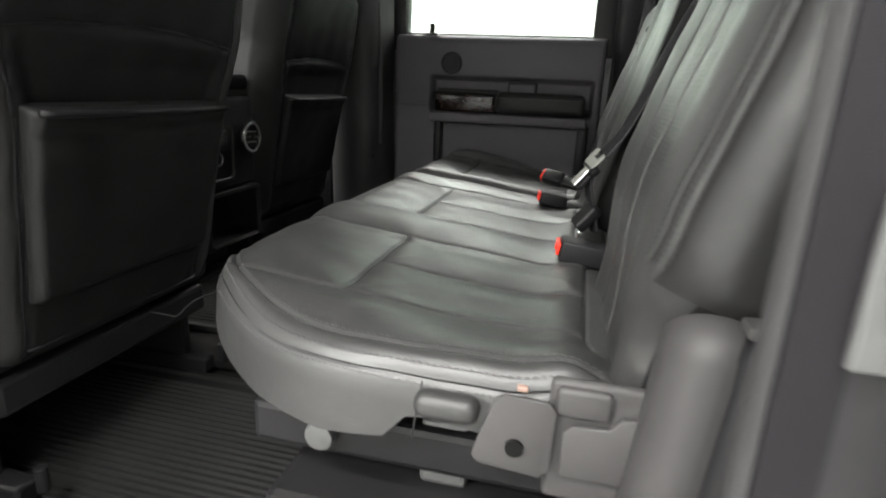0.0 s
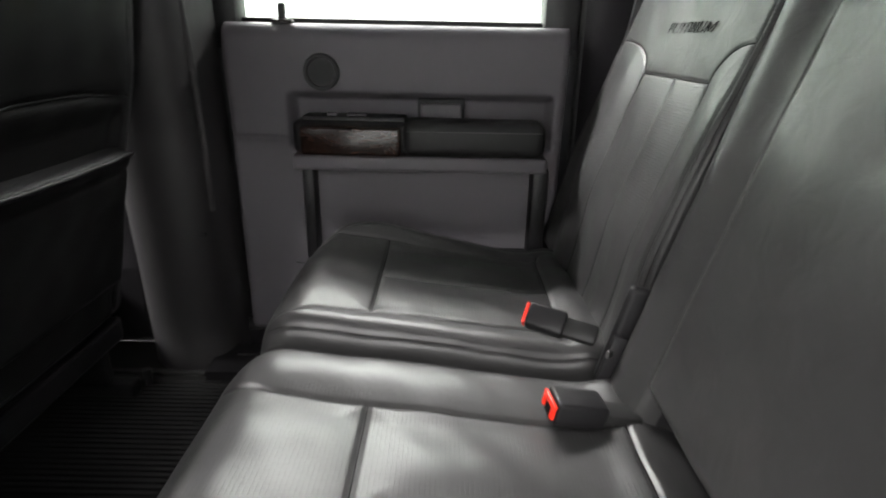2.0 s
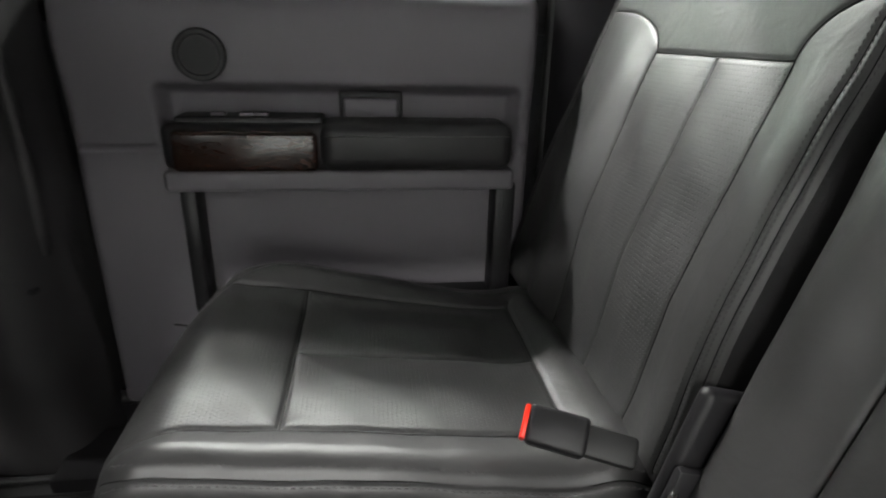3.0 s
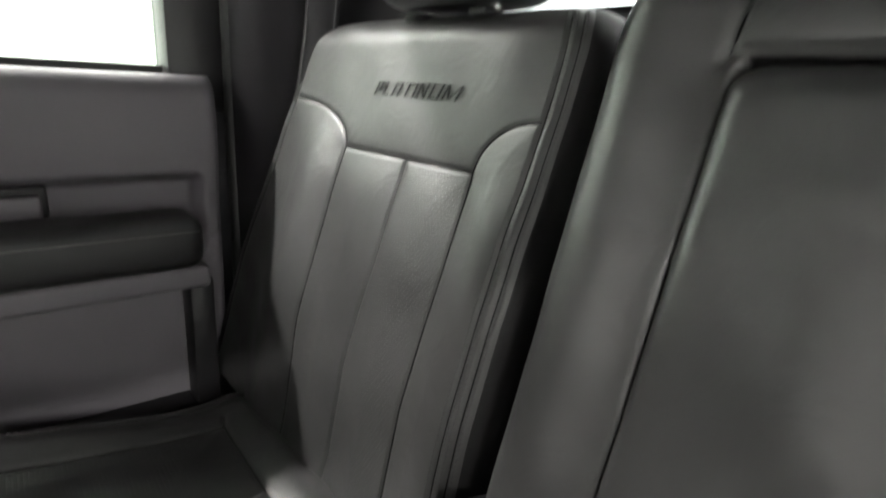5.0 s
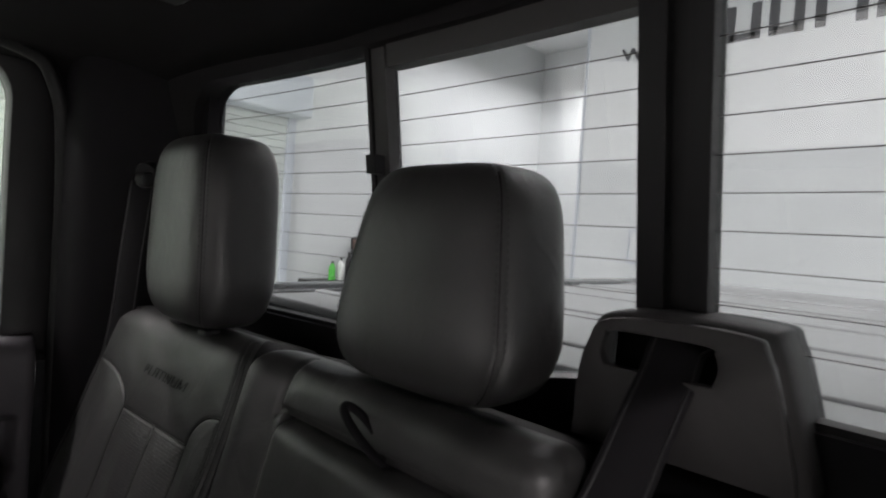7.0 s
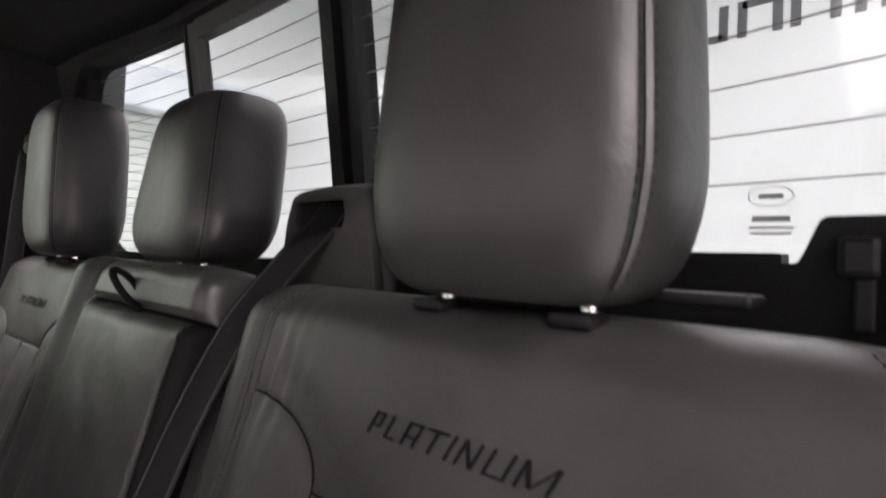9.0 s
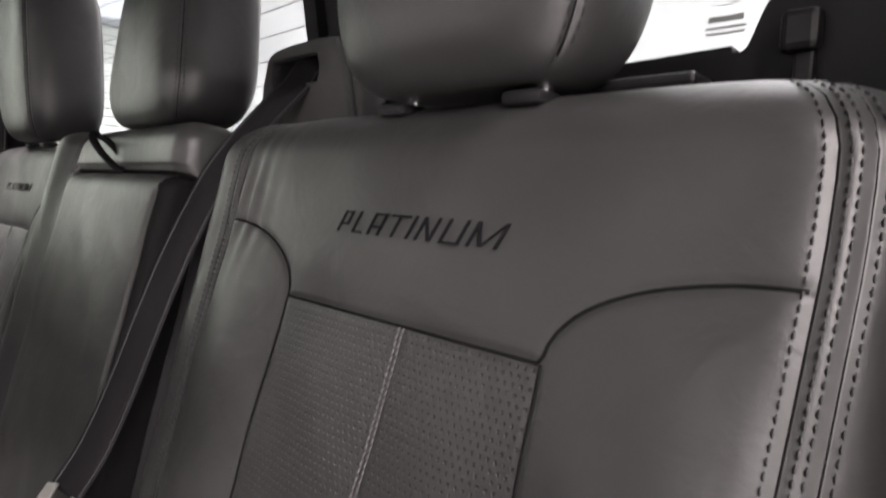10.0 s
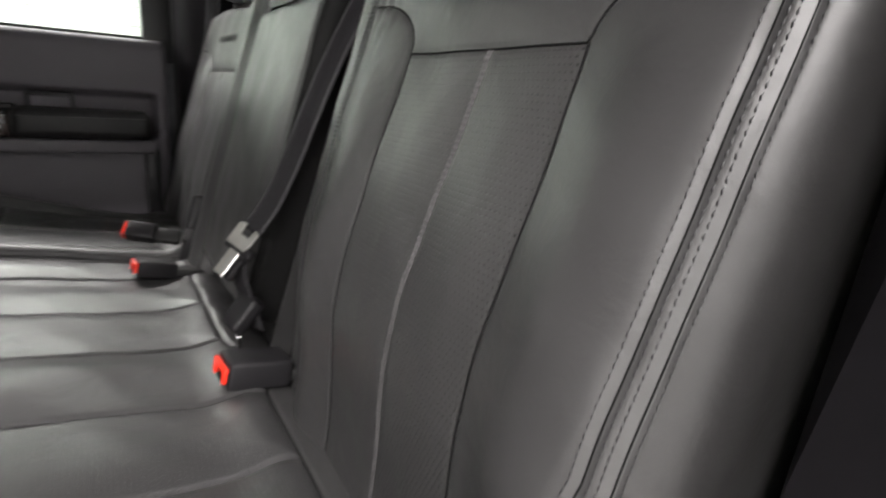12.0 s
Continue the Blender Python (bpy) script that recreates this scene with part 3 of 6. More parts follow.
GLYPHS = {
    "P": [("v", 0.0, 0, CAP), ("h", 0.0, 9.0, CAP - 1.5), ("v", 7.0, 6.0, CAP), ("h", 0.0, 9.0, 4.9)],
    "L": [("v", 0.0, 0, CAP), ("h", 0.0, 9.6, 0.0)],
    "A": [("v", 0.0, 0, CAP), ("v", 9.4, 0, CAP), ("h", 0.0, 12.0, CAP - 1.5), ("h", 0.0, 12.0, 4.6)],
    "T": [("v", 0.0, 0, CAP), ("h", -6.6, 9.4, CAP - 1.5)],
    "I": [("v", 0.0, 0, CAP)],
    "N": [("v", 0.0, 0, CAP), ("v", 11.0, 0, CAP), ("d", 1.0, CAP, 11.6, 0)],
    "U": [("v", 0.0, 0, CAP), ("v", 12.6, 0, CAP), ("h", 0.0, 15.0, 0.0)],
    "M": [("v", 0.0, 0, CAP), ("v", 18.4, 0, CAP), ("d", 1.0, CAP, 9.0, 1.0), ("t", 9.4, 1.0, 18.8, CAP)],
}
WORD = (("P", 0.0), ("L", 15.2), ("A", 30.0), ("T", 52.0), ("I", 65.0), ("N", 72.6), ("U", 92.0), ("M", 112.0))


def stencil_word(pad, parent, a0, b0, material, label, slant=0.45, lift=0.0010, thick=0.0007, total=141.0):
    """Embroidered capitals with thick uprights and thin crossbars that follow the pad; they read from +a to -a."""
    verts, faces = [], []
    for letter, x in WORD:
        for kind, *q in GLYPHS[letter]:
            if kind == "v":
                quad = [(q[0], q[1]), (q[0] + 2.1, q[1]), (q[0] + 2.1, q[2]), (q[0], q[2])]
            elif kind == "h":
                quad = [(q[0], q[2]), (q[1], q[2]), (q[1], q[2] + 1.3), (q[0], q[2] + 1.3)]
            else:
                w = 1.25 if kind == "d" else 0.55
                quad = [(q[0] - w, q[1]), (q[2] - w, q[3]), (q[2] + w, q[3]), (q[0] + w, q[1])]
            pts = np.array([(x + u + slant * v, v) for u, v in quad]) * 0.001
            k = len(verts)
            for up in (0.0, thick):
                verts += [tuple(p) for p in pad.at(a0 + total * 0.0005 - pts[:, 0], b0 + pts[:, 1], lift + up)]
            faces += [(k, k + 1, k + 2, k + 3), (k + 7, k + 6, k + 5, k + 4)]
            faces += [(k + i, k + 4 + i, k + 4 + (i + 1) % 4, k + (i + 1) % 4) for i in range(4)]
    bm = bmesh.new()
    vs = [bm.verts.new(v) for v in verts]
    for f in faces:
        bm.faces.new([vs[i] for i in f])
    bmesh.ops.recalc_face_normals(bm, faces=bm.faces[:])
    return part("lettering", bm, material, parent, label)


YL, YR = 0.762, 1.742
back_left, pad_left = seat_back(YL, "rear_car_seat", "charcoal leather rear seat back with perforated insert beside the open doorway", 0.3, -0.004,
                                (0.240, -0.016, 0.004), (0.242, 0.006, 0.044), -0.008, pull=0.050, set_back=0.036, roll=0.050, mid_a=-0.012)
back_right, pad_right = seat_back(YR, "rear_car_seat", "charcoal leather rear seat back with perforated insert beside the closed door", 1.7, -0.014,
                                  (0.200, 0.0, 0.0), (0.276, 0.092, 0.0), -0.002, dark_side=-1, set_back=0.014, roll=0.030, corner=0.085, yaw=0.055, mid_a=-0.008)


def centre_back():
    """The narrow middle back with a fold-down armrest let into it."""
    ob = thing("centre_rear_seat", "narrow charcoal leather middle seat back with folded-up armrest", "car seat", face_point(CY, 0.36), "rear seat backs")
    B1 = 0.490

    def hw(b):
        return rounded_top(0.270, B1, 0.05)(b) + 0.0 * np.clip(1 - np.asarray(b, float) / 0.42, 0, 1.1)
    hw_r = rounded_top(0.150, B1, 0.03)
    frame_l = [(0.186, 0.425), (0.184, 0.45), (0.182, 0.475), (0.182, 0.489)]
    roll = [(-0.15, 0.431), (0.184, 0.431)]
    lines = [frame_l, [(-0.15, -0.04), (-0.15, 0.40)], roll]

    def shape(a, b):
        lim = np.interp(b, [0.0, 0.38, 0.43], [0.181, 0.180, 0.180])
        return -0.045 * (1 - step(a - lim, -0.014, 0.0)) * step(a, -0.152, -0.146) * (1 - step(b, 0.421, 0.429)) + 0.012 * np.exp(-((a - 0.232) / 0.032) ** 2)
    pad = Pad(face_point(CY), (0, 1, 0), UPV, OUTV, lambda b: -hw_r(b), hw, -0.06, B1, 0.115, 0.024, 0.03, 0.034, lines, shape, seed=2.2, puff=0.005)
    pad.build(ob, [
        ("top_roll", LEATHER, lambda a, b, w: (b > 0.427) & (a < 0.185) & (w < 0.06), "smooth leather roll over the armrest"),
        ("bolster", LEATHER, lambda a, b, w: (a > np.interp(b, [0.0, 0.38, 0.43], [0.174, 0.173, 0.174])) & (w < 0.05), ""),
        ("edge_strip", LEATHER, lambda a, b, w: (a < -0.149) & (w < 0.05), ""),
        ("recess", SIDE_CLOTH, ANY, "black recess and side cover")], res=0.0034)
    seam_cords(pad, ob, [frame_l])
    arm_r = rounded_top(0.152, 0.427, 0.020)

    def arm_l(b):
        return rounded_top(0.174, 0.427, 0.020)(b) + 0.002 * np.clip(1 - np.asarray(b, float) / 0.40, 0, 1)
    arm_seam = [(-0.136, 0.0), (-0.136, 0.404)]
    arm = Pad(face_point(CY + 0.007), (0, 1, 0), UPV, OUTV, lambda b: -arm_r(b), arm_l, 0.0, 0.427, 0.07, 0.016, 0.02, 0.024,
              [arm_seam], lambda a, b: 0.006 + 0.006 * np.cos(a * 9) * np.cos((b - 0.2) * 5), depth=0.003, puff=0.004, seed=4.0)
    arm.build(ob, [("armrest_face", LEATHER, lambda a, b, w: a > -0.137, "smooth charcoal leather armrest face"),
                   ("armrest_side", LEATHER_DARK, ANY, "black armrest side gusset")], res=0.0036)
    # pull loop
    up_axis, side_axis, mid_at = Vector((-0.005, 0.020, 0.021)), Vector((-0.0105, 0.003, 0.005)), Vector((0.222, 1.282, 0.833))
    pts = [mid_at + up_axis * math.cos(t) + side_axis * math.sin(t) * (1.15 + 0.25 * math.cos(t)) for t in np.linspace(math.pi, 3 * math.pi, 41)]
    v, f = sweep(pts, ribbon(0.0085, 0.0032), tuple(up_axis.cross(side_axis).normalized()))
    mesh_part("pull_loop", v, f, WEBBING, ob, "black fabric pull loop")
    return ob, arm


centre, pad_arm = centre_back()


# ---- the rear bench: cushions ----
SLOPE = 0.11
CB, CN = Vector((-1, 0, SLOPE)).normalized(), Vector((SLOPE, 0, 1)).normalized()


def cushion(name, label, yc, y0, y1, inserts, seed, corner_l, corner_r, border, outer=0.0, hang=None):
    ob = thing(name, label, "car seat cushion", (-0.12, yc, 0.30), "rear seat cushions")
    B1 = 0.492

    def edge(y, r, sgn):
        def f(b):
            t = np.clip(np.asarray(b, float) - (B1 - r), 0, r * 0.99)
            return (y - yc) + sgn * (r - np.sqrt(r * r - t * t)) * 1.0
        return f
    lo, hi = edge(y0, corner_l, 1), edge(y1, corner_r, -1)
    seams, regions, mids = [], [], []
    for ya, yb, cross, rear in inserts:
        a0, a1 = ya - yc, yb - yc
        seams += [[(a0, rear), (a0, cross), (a0 - 0.004, 0.42), (a0 - 0.02, 0.475), (a0 - 0.03, 0.52)],
                  [(a1, rear), (a1, cross), (a1 + 0.004, 0.42), (a1 + 0.02, 0.475), (a1 + 0.03, 0.52)],
                  [(a0, cross), (a1, cross)], [(a0 - 0.02, rear - 0.006), (a0, rear), (a1, rear), (a1 + 0.02, rear - 0.006)]]
        mids.append([((a0 + a1) / 2, rear), ((a0 + a1) / 2, cross)])
        regions += [("insert_panel", LEATHER_PERF_SEAT, lambda a, b, w, a0=a0, a1=a1, c=cross, r=rear: (a > a0) & (a < a1) & (b > r) & (b < c) & (w < 0.02),
                     "perforated charcoal leather insert"),
                    ("front_panel", LEATHER_PERF_SEAT, lambda a, b, w, a0=a0, a1=a1, c=cross: (a > a0 - 0.02) & (a < a1 + 0.02) & (b >= c) & (w < 0.03),
                     "perforated charcoal leather front panel")]
    bl = np.linspace(0.0, 0.475, 40)
    rims = []
    if border in ("l", "both"):
        rims += [[(float(lo(b)) + o, b) for b in bl] for o in ((0.036, 0.009) if border == "l" else (0.010,))]
    if border in ("r", "both"):
        rims += [[(float(hi(b)) - o, b) for b in bl] for o in (0.030,)]

    def shape(a, b):
        h = -0.006 + 0 * a
        for ya, yb, cross, rear in inserts:
            m, w = (ya + yb) / 2 - yc, (yb - ya) / 2
            d = np.abs(a - m) - w
            h = h + 0.008 * np.exp(-((d - 0.05) / 0.035) ** 2) * step(b, 0.10, 0.25) * 0.8
            h = h - 0.003 * (1 - step(d, -0.03, 0.0)) * step(b, 0.05, 0.12) * (1 - step(b, 0.3, 0.4))
        if border == "l":
            h = h + 0.026 * np.exp(-((a - lo(b) - 0.03) / 0.07) ** 2) * (1 - step(b, 0.05, 0.34))
        if outer:
            h = h + outer * np.exp(-((a - (y1 - yc - 0.05)) / 0.045) ** 2) * np.exp(-((b - 0.37) / 0.13) ** 2)
        return h + 0.012 * np.exp(-((b - 0.03) / 0.03) ** 2)
    pad = Pad((0.12, yc, 0.360), (0, 1, 0), CB, CN, lo, hi, -0.04, B1, 0.078, 0.034, 0.03, 0.070, seams + mids + rims, shape, depth=0.0028, width=0.0024, seed=seed, puff=0.007,
              wrinkle=0.0011)
    pad.hang = hang
    cuts = [(ya + yb) / 2 - yc for ya, yb, *_ in inserts] + [9.0]
    regions += [("rear_roll", LEATHER, lambda a, b, w: (b < 0.055) & (w < 0.03), "smooth leather roll at the back"),
                *[("top_cover", LEATHER, lambda a, b, w, c=c: (w < 0.03) & (a < c), "smooth charcoal leather cushion top") for c in cuts],
                ("side_panel", LEATHER, ANY, "smooth charcoal leather side and front")]
    pad.build(ob, regions, res=0.0028)
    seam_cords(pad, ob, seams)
    seam_cords(pad, ob, rims, 0.0007, label="thin dark cord for the shade in a border seam")
    pad.stitches(ob, [s for m in mids for s in (shift_line(m, 0.0026), shift_line(m, -0.0026))], THREAD, pitch=0.0052, length=0.0036, r=0.0005, lift=0.0007, label="double row of thread along the middle seam")
    rows = [s for r in rims for s in (shift_line(r, 0.0055), shift_line(r, -0.0055))]
    pad.stitches(ob, rows, THREAD, pitch=0.0066, length=0.0046, r=0.0009, lift=0.0010, label="thread stitches along the border seams")
    return ob, pad


cushion_wide, pad_wide = cushion("seat_cushion", "wide charcoal leather rear bench cushion with perforated inserts", 1.045, 0.568, 1.518,
                                 [(0.722, 0.980, 0.288, 0.012), (1.126, 1.414, 0.316, 0.034)], 0.9, 0.31, 0.07, "l",
                                 hang=lambda b: np.interp(b, [0.140, 0.158, 0.176, 0.24, 0.32, 0.42, 0.50], [0.036, 0.040, 0.066, 0.082, 0.084, 0.072, 0.070]))
cushion_side, pad_side = cushion("seat_cushion", "single charcoal leather rear seat cushion with perforated insert", 1.772, 1.562, 1.985,
                                 [(1.628, 1.900, 0.340, 0.062)], 3.1, 0.06, 0.16, "both", 0.022)


v, f = sweep([(-0.027, 0.5672, 0.376), (-0.028, 0.5670, 0.362), (-0.032, 0.5672, 0.338), (-0.034, 0.5678, 0.318)], ring(0.0007, 6), (0, 1, 0))
mesh_part("side_seam", v, f, THREAD_DARK, cushion_wide, "dark upright seam in the side panel")


# ---- head restraints ----
def head_restraint(yc, x_face, z0, z1, width, deep, taper, lean, label, half=0.052, seam_out=0.0):
    """A stuffed block of rounded sections, narrower towards its top, with a seam along each front and back corner."""
    ob = thing("head_restraint", label, "headrest", (x_face + deep / 2, yc, z0 - 0.02), "rear head restraints")
    n, m, h = 84, 160, z1 - z0
    V = 0.5 - 0.5 * np.cos(np.linspace(0, math.pi, n))[:, None]
    T = (np.arange(m) / m * 2 * math.pi)[None, :]
    corners = [math.pi / 4, math.pi * 0.75, math.pi * 1.25 - seam_out, math.pi * 1.75 + seam_out]

    def body(V, T, inset=0.0):
        q = np.abs(2 * V - 1)
        prof = np.where(V > 0.5, np.maximum(1 - q ** 5.0, 0) ** (1 / 3.2), np.maximum(1 - q ** 3.8, 0) ** (1 / 3.0))
        hw = width / 2 * (1 - taper * np.clip((V - 0.25) / 0.75, 0, 1)) * (0.45 + 0.55 * prof)
        dp = deep / 2 * (0.35 + 0.65 * prof)
        c, s = np.cos(T), np.sin(T)
        e = 0.54
        gap = np.min([np.abs((T - k + math.pi) % (2 * math.pi) - math.pi) for k in corners], axis=0)
        k = 1 - 0.020 * np.exp(-(gap / 0.035) ** 2) - inset
        y = yc + k * hw * np.sign(c) * np.abs(c) ** e
        x = x_face + deep / 2 + k * dp * np.sign(s) * np.abs(s) ** e + lean * V * h
        return np.stack(np.broadcast_arrays(x, y, z0 + V * h), -1)
    P = body(V, T)
    idx = np.arange(n * m).reshape(n, m)
    nxt = np.roll(idx, -1, axis=1)
    quads = np.stack([idx[:-1], nxt[:-1], nxt[1:], idx[1:]], -1)
    which = (np.floor(((np.arange(m) + 0.5) / m * 2 * math.pi - math.pi / 4) / (math.pi / 2)).astype(int)) % 4
    names = {2: ("front_cover", "smooth charcoal leather front"), 1: ("side_cover", "charcoal leather side panel"), 3: ("side_cover", "charcoal leather side panel"), 0: ("back_cover", "charcoal leather back panel")}
    N = np.cross(np.roll(P, -1, 1) - np.roll(P, 1, 1), np.gradient(P, axis=0))
    N /= np.maximum(np.linalg.norm(N, axis=-1, keepdims=True), 1e-12)
    V3, N3 = P.reshape(-1, 3), N.reshape(-1, 3)
    for k in (2, 1, 3, 0):
        q = quads[:, which == k].reshape(-1, 4)
        used, inv = np.unique(q, return_inverse=True)
        mesh_part(names[k][0], V3[used], inv.reshape(-1, 4).tolist(), LEATHER, ob, names[k][1], normals=N3[used])
    for row, nm in ((0, "bottom_panel"), (n - 1, "top_panel")):
        loop = P[row] if row else P[row][::-1]
        mesh_part(nm, [*loop], [tuple(range(m))], LEATHER, ob, "charcoal leather end panel", smooth=False)
    verts, faces = [], []
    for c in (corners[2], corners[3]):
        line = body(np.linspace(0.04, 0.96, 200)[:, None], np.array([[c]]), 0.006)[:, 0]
        # Dark cord paints in the shade of the corner seam.
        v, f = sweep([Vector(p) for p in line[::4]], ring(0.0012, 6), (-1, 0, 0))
        mesh_part("seam", v, f, SEAM, ob, "dark cord for the shade in a drawn-in seam")
        for off in (-0.085, 0.085):
            L = body(np.linspace(0.05, 0.95, 400)[:, None], np.array([[c + off]]), -0.004)[:, 0]
            cum = np.concatenate([[0], np.cumsum(np.linalg.norm(np.diff(L, axis=0), axis=1))])
            s = np.arange(0.004, cum[-1] - 0.004, 0.0068)
            p0 = np.stack([np.interp(s - 0.0023, cum, L[:, k]) for k in range(3)], -1)
            p1 = np.stack([np.interp(s + 0.0023, cum, L[:, k]) for k in range(3)], -1)
            mid = np.array([x_face + deep / 2 + lean * h / 2, yc, z0 + h / 2])
            for p, q in zip(p0, p1):
                a, b = Vector(p), Vector(q)
                d = (b - a).normalized()
                o = (a - Vector(mid)).normalized()
                sd = d.cross(o).normalized() * 0.0008
                k = len(verts)
                verts.extend([a - sd * 0.6, a + sd * 0.6, b + sd * 0.6, b - sd * 0.6, (a + b) / 2 + o * 0.0009 - sd, (a + b) / 2 + o * 0.0009 + sd])
                faces.extend([(k, k + 1, k + 5, k + 4), (k + 4, k + 5, k + 2, k + 3)])
    tagged(mesh_part("stitching", verts, faces, THREAD_DARK, ob, "dark thread rows along the side seams"), kind="stuff")
    for s in (-1, 1):
        y, x = yc + s * half, x_face + deep * 0.46
        post = part("post", rod((x, y, z0 - 0.05), (x + 0.004, y, z0 + 0.03), 0.006, 14), CHROME, ob, "chrome post", smooth=True)
        part("guide_sleeve", box((0.024, 0.026, 0.008), (x - 0.010, y, z0 - 0.007), 0.003), PLASTIC_DARK, post, "black plastic post sleeve", smooth=True)
    return ob


head_restraint(YL - 0.010, 0.209, 0.862, 1.135, 0.207, 0.118, 0.14, 0.045, "tall charcoal leather headrest over the seat by the doorway", seam_out=0.28)
head_restraint(1.282, 0.237, 0.867, 1.084, 0.249, 0.124, 0.235, 0.140, "low wide charcoal leather headrest over the middle seat", 0.037, seam_out=0.16)
head_restraint(1.735, 0.203, 0.862, 1.1345, 0.245, 0.131, 0.145, 0.016, "tall charcoal leather headrest by the closed door")


# ---- front seats, seen from behind ----
def front_seat(yc, x, name, label):
    ob = thing(name, label, "car seat", (x - 0.3, yc, FLOOR))
    hw = rounded_top(0.262, 0.62, 0.12)
    up, out = Vector((0.20, 0, 1)).normalized(), Vector((1, 0, -0.20)).normalized()
    half = lambda b: np.interp(b, [0.0, 0.32, 0.42, 0.64], [0.162, 0.178, 0.200, 0.185])
    top = [(a, 0.398 + 0.022 * math.cos(a * 6.5)) for a in np.linspace(-0.196, 0.196, 20)]
    sides = [[(s * float(half(b)), b) for b in (0.0, 0.16, 0.32, 0.42, 0.52, 0.60)] for s in (-1, 1)]

    def shape(a, b):
        wings = -0.030 * step(np.abs(a) - half(b), 0.0, 0.075)
        return wings - 0.014 * (1 - step(np.abs(a) - half(b), -0.03, -0.006)) * step(b, 0.28, 0.31) * (1 - step(b, 0.36, 0.41))
    pad = Pad((x - 0.071, yc, 0.26), (0, 1, 0), up, out, lambda b: -hw(b), hw, -0.02, 0.64, 0.16, 0.045, 0.04, 0.05, [top, *sides], shape, depth=0.004, seed=yc)
    pad.build(ob, [("head_panel", LEATHER_FRONT, lambda a, b, w: (np.abs(a) < half(b)) & (b > 0.398 + 0.022 * np.cos(a * 6.5)) & (w < 0.06), "black vinyl upper back cover"),
                   ("back_panel", LEATHER_FRONT, lambda a, b, w: (np.abs(a) < half(b)) & (w < 0.05), "black vinyl seat back panel"),
                   ("side_bolster", LEATHER_SEAT, lambda a, b, w: (a > 0) & (w < 0.14), "charcoal leather side bolster"),
                   ("side_bolster", LEATHER_SEAT, lambda a, b, w: (a < 0) & (w < 0.14), "charcoal leather side bolster"),
                   ("front_cover", LEATHER_SEAT, ANY, "")], res=0.006)
    for line in (sides[0], sides[1], top):
        p = np.array(line)
        t = np.linspace(0, len(p) - 1, 40)
        pts = pad.at(np.interp(t, range(len(p)), p[:, 0]), np.interp(t, range(len(p)), p[:, 1]), 0.001)
        v, f = sweep([Vector(q) for q in pts], ring(0.0028, 8), tuple(pad.en))
        mesh_part("piping", v, f, PLASTIC_DARK, ob, "glossy black piping along the back panel")
    edge = lambda b: np.asarray(half(b), float) - 0.006
    poc = Pad((x - 0.067, yc, 0.26), (0, 1, 0), up, out, lambda b: -edge(b), edge, 0.07, 0.322, 0.03, 0.012, 0.02, 0.012,
              [[(-0.18, 0.290), (0.18, 0.290)]], lambda a, b: 0.010 + 0.014 * step(b, 0.2, 0.32) * np.cos(a * 6), depth=0.003, seed=yc + 2)
    pocket = poc.build(ob, [("map_pocket", LEATHER_FRONT, ANY, "black vinyl map pocket")], res=0.006)[0]
    pts = [poc.at(a, 0.318, 0.004)[0] for a in np.linspace(-0.168, 0.168, 30)]
    v, f = sweep(pts, ring(0.0045, 8), (1, 0, 0))
    mesh_part("pocket_piping", v, f, PLASTIC_DARK, pocket, "glossy black piping on the pocket mouth")
    low = Pad((x - 0.082, yc, 0.285), (0, 1, 0), up, out, lambda b: -0.175 + 0 * np.asarray(b, float), lambda b: 0.175 + 0 * np.asarray(b, float), -0.03, 0.050, 0.06, 0.03, 0.02, 0.02,
              None, lambda a, b: 0.012 + 0 * a, seed=yc + 3)
    low.build(ob, [("lower_roll", LEATHER_FRONT, ANY, "padded black roll under the pocket")], res=0.008)
    pts = [low.at(a, -0.012, 0.001)[0] for a in np.linspace(-0.160, 0.160, 24)]
    v, f = sweep(pts, ring(0.0026, 8), (1, 0, 0))
    mesh_part("roll_piping", v, f, PLASTIC_DARK, ob, "glossy black piping under the roll")
    part("seat_base", box((0.50, 0.46, 0.12), (x - 0.33, yc, 0.30), 0.03, 3), LEATHER_FRONT, ob, "black leather front seat cushion", smooth=True)
    part("seat_frame", box((0.44, 0.40, 0.05), (x - 0.30, yc, 0.215), 0.008), PLASTIC_DARK, ob, "black seat frame")
    for s in (-1, 1):
        part("slide_rail", box((0.44, 0.035, 0.03), (x - 0.29, yc + s * 0.19, FLOOR + 0.03), 0.005), PLASTIC_DARK, ob, "black slide rail")
        part("riser", box((0.30, 0.02, 0.13), (x - 0.27, yc + s * 0.19, FLOOR + 0.105), 0.004), PLASTIC_DARK, ob)
        part("rail_bolt", rod((x - 0.045, yc + s * 0.19, FLOOR + 0.04), (x - 0.045, yc + s * 0.19, FLOOR + 0.075), 0.008, 12, bevel=0.002), PLASTIC_DARK, ob, "black bolt head")
    return ob


front_seat(0.822, -0.500, "front_seat", "black leather front seat with a map pocket, pushed back")
front_seat(1.686, -0.665, "front_seat", "black leather front seat with a map pocket, pushed forward")


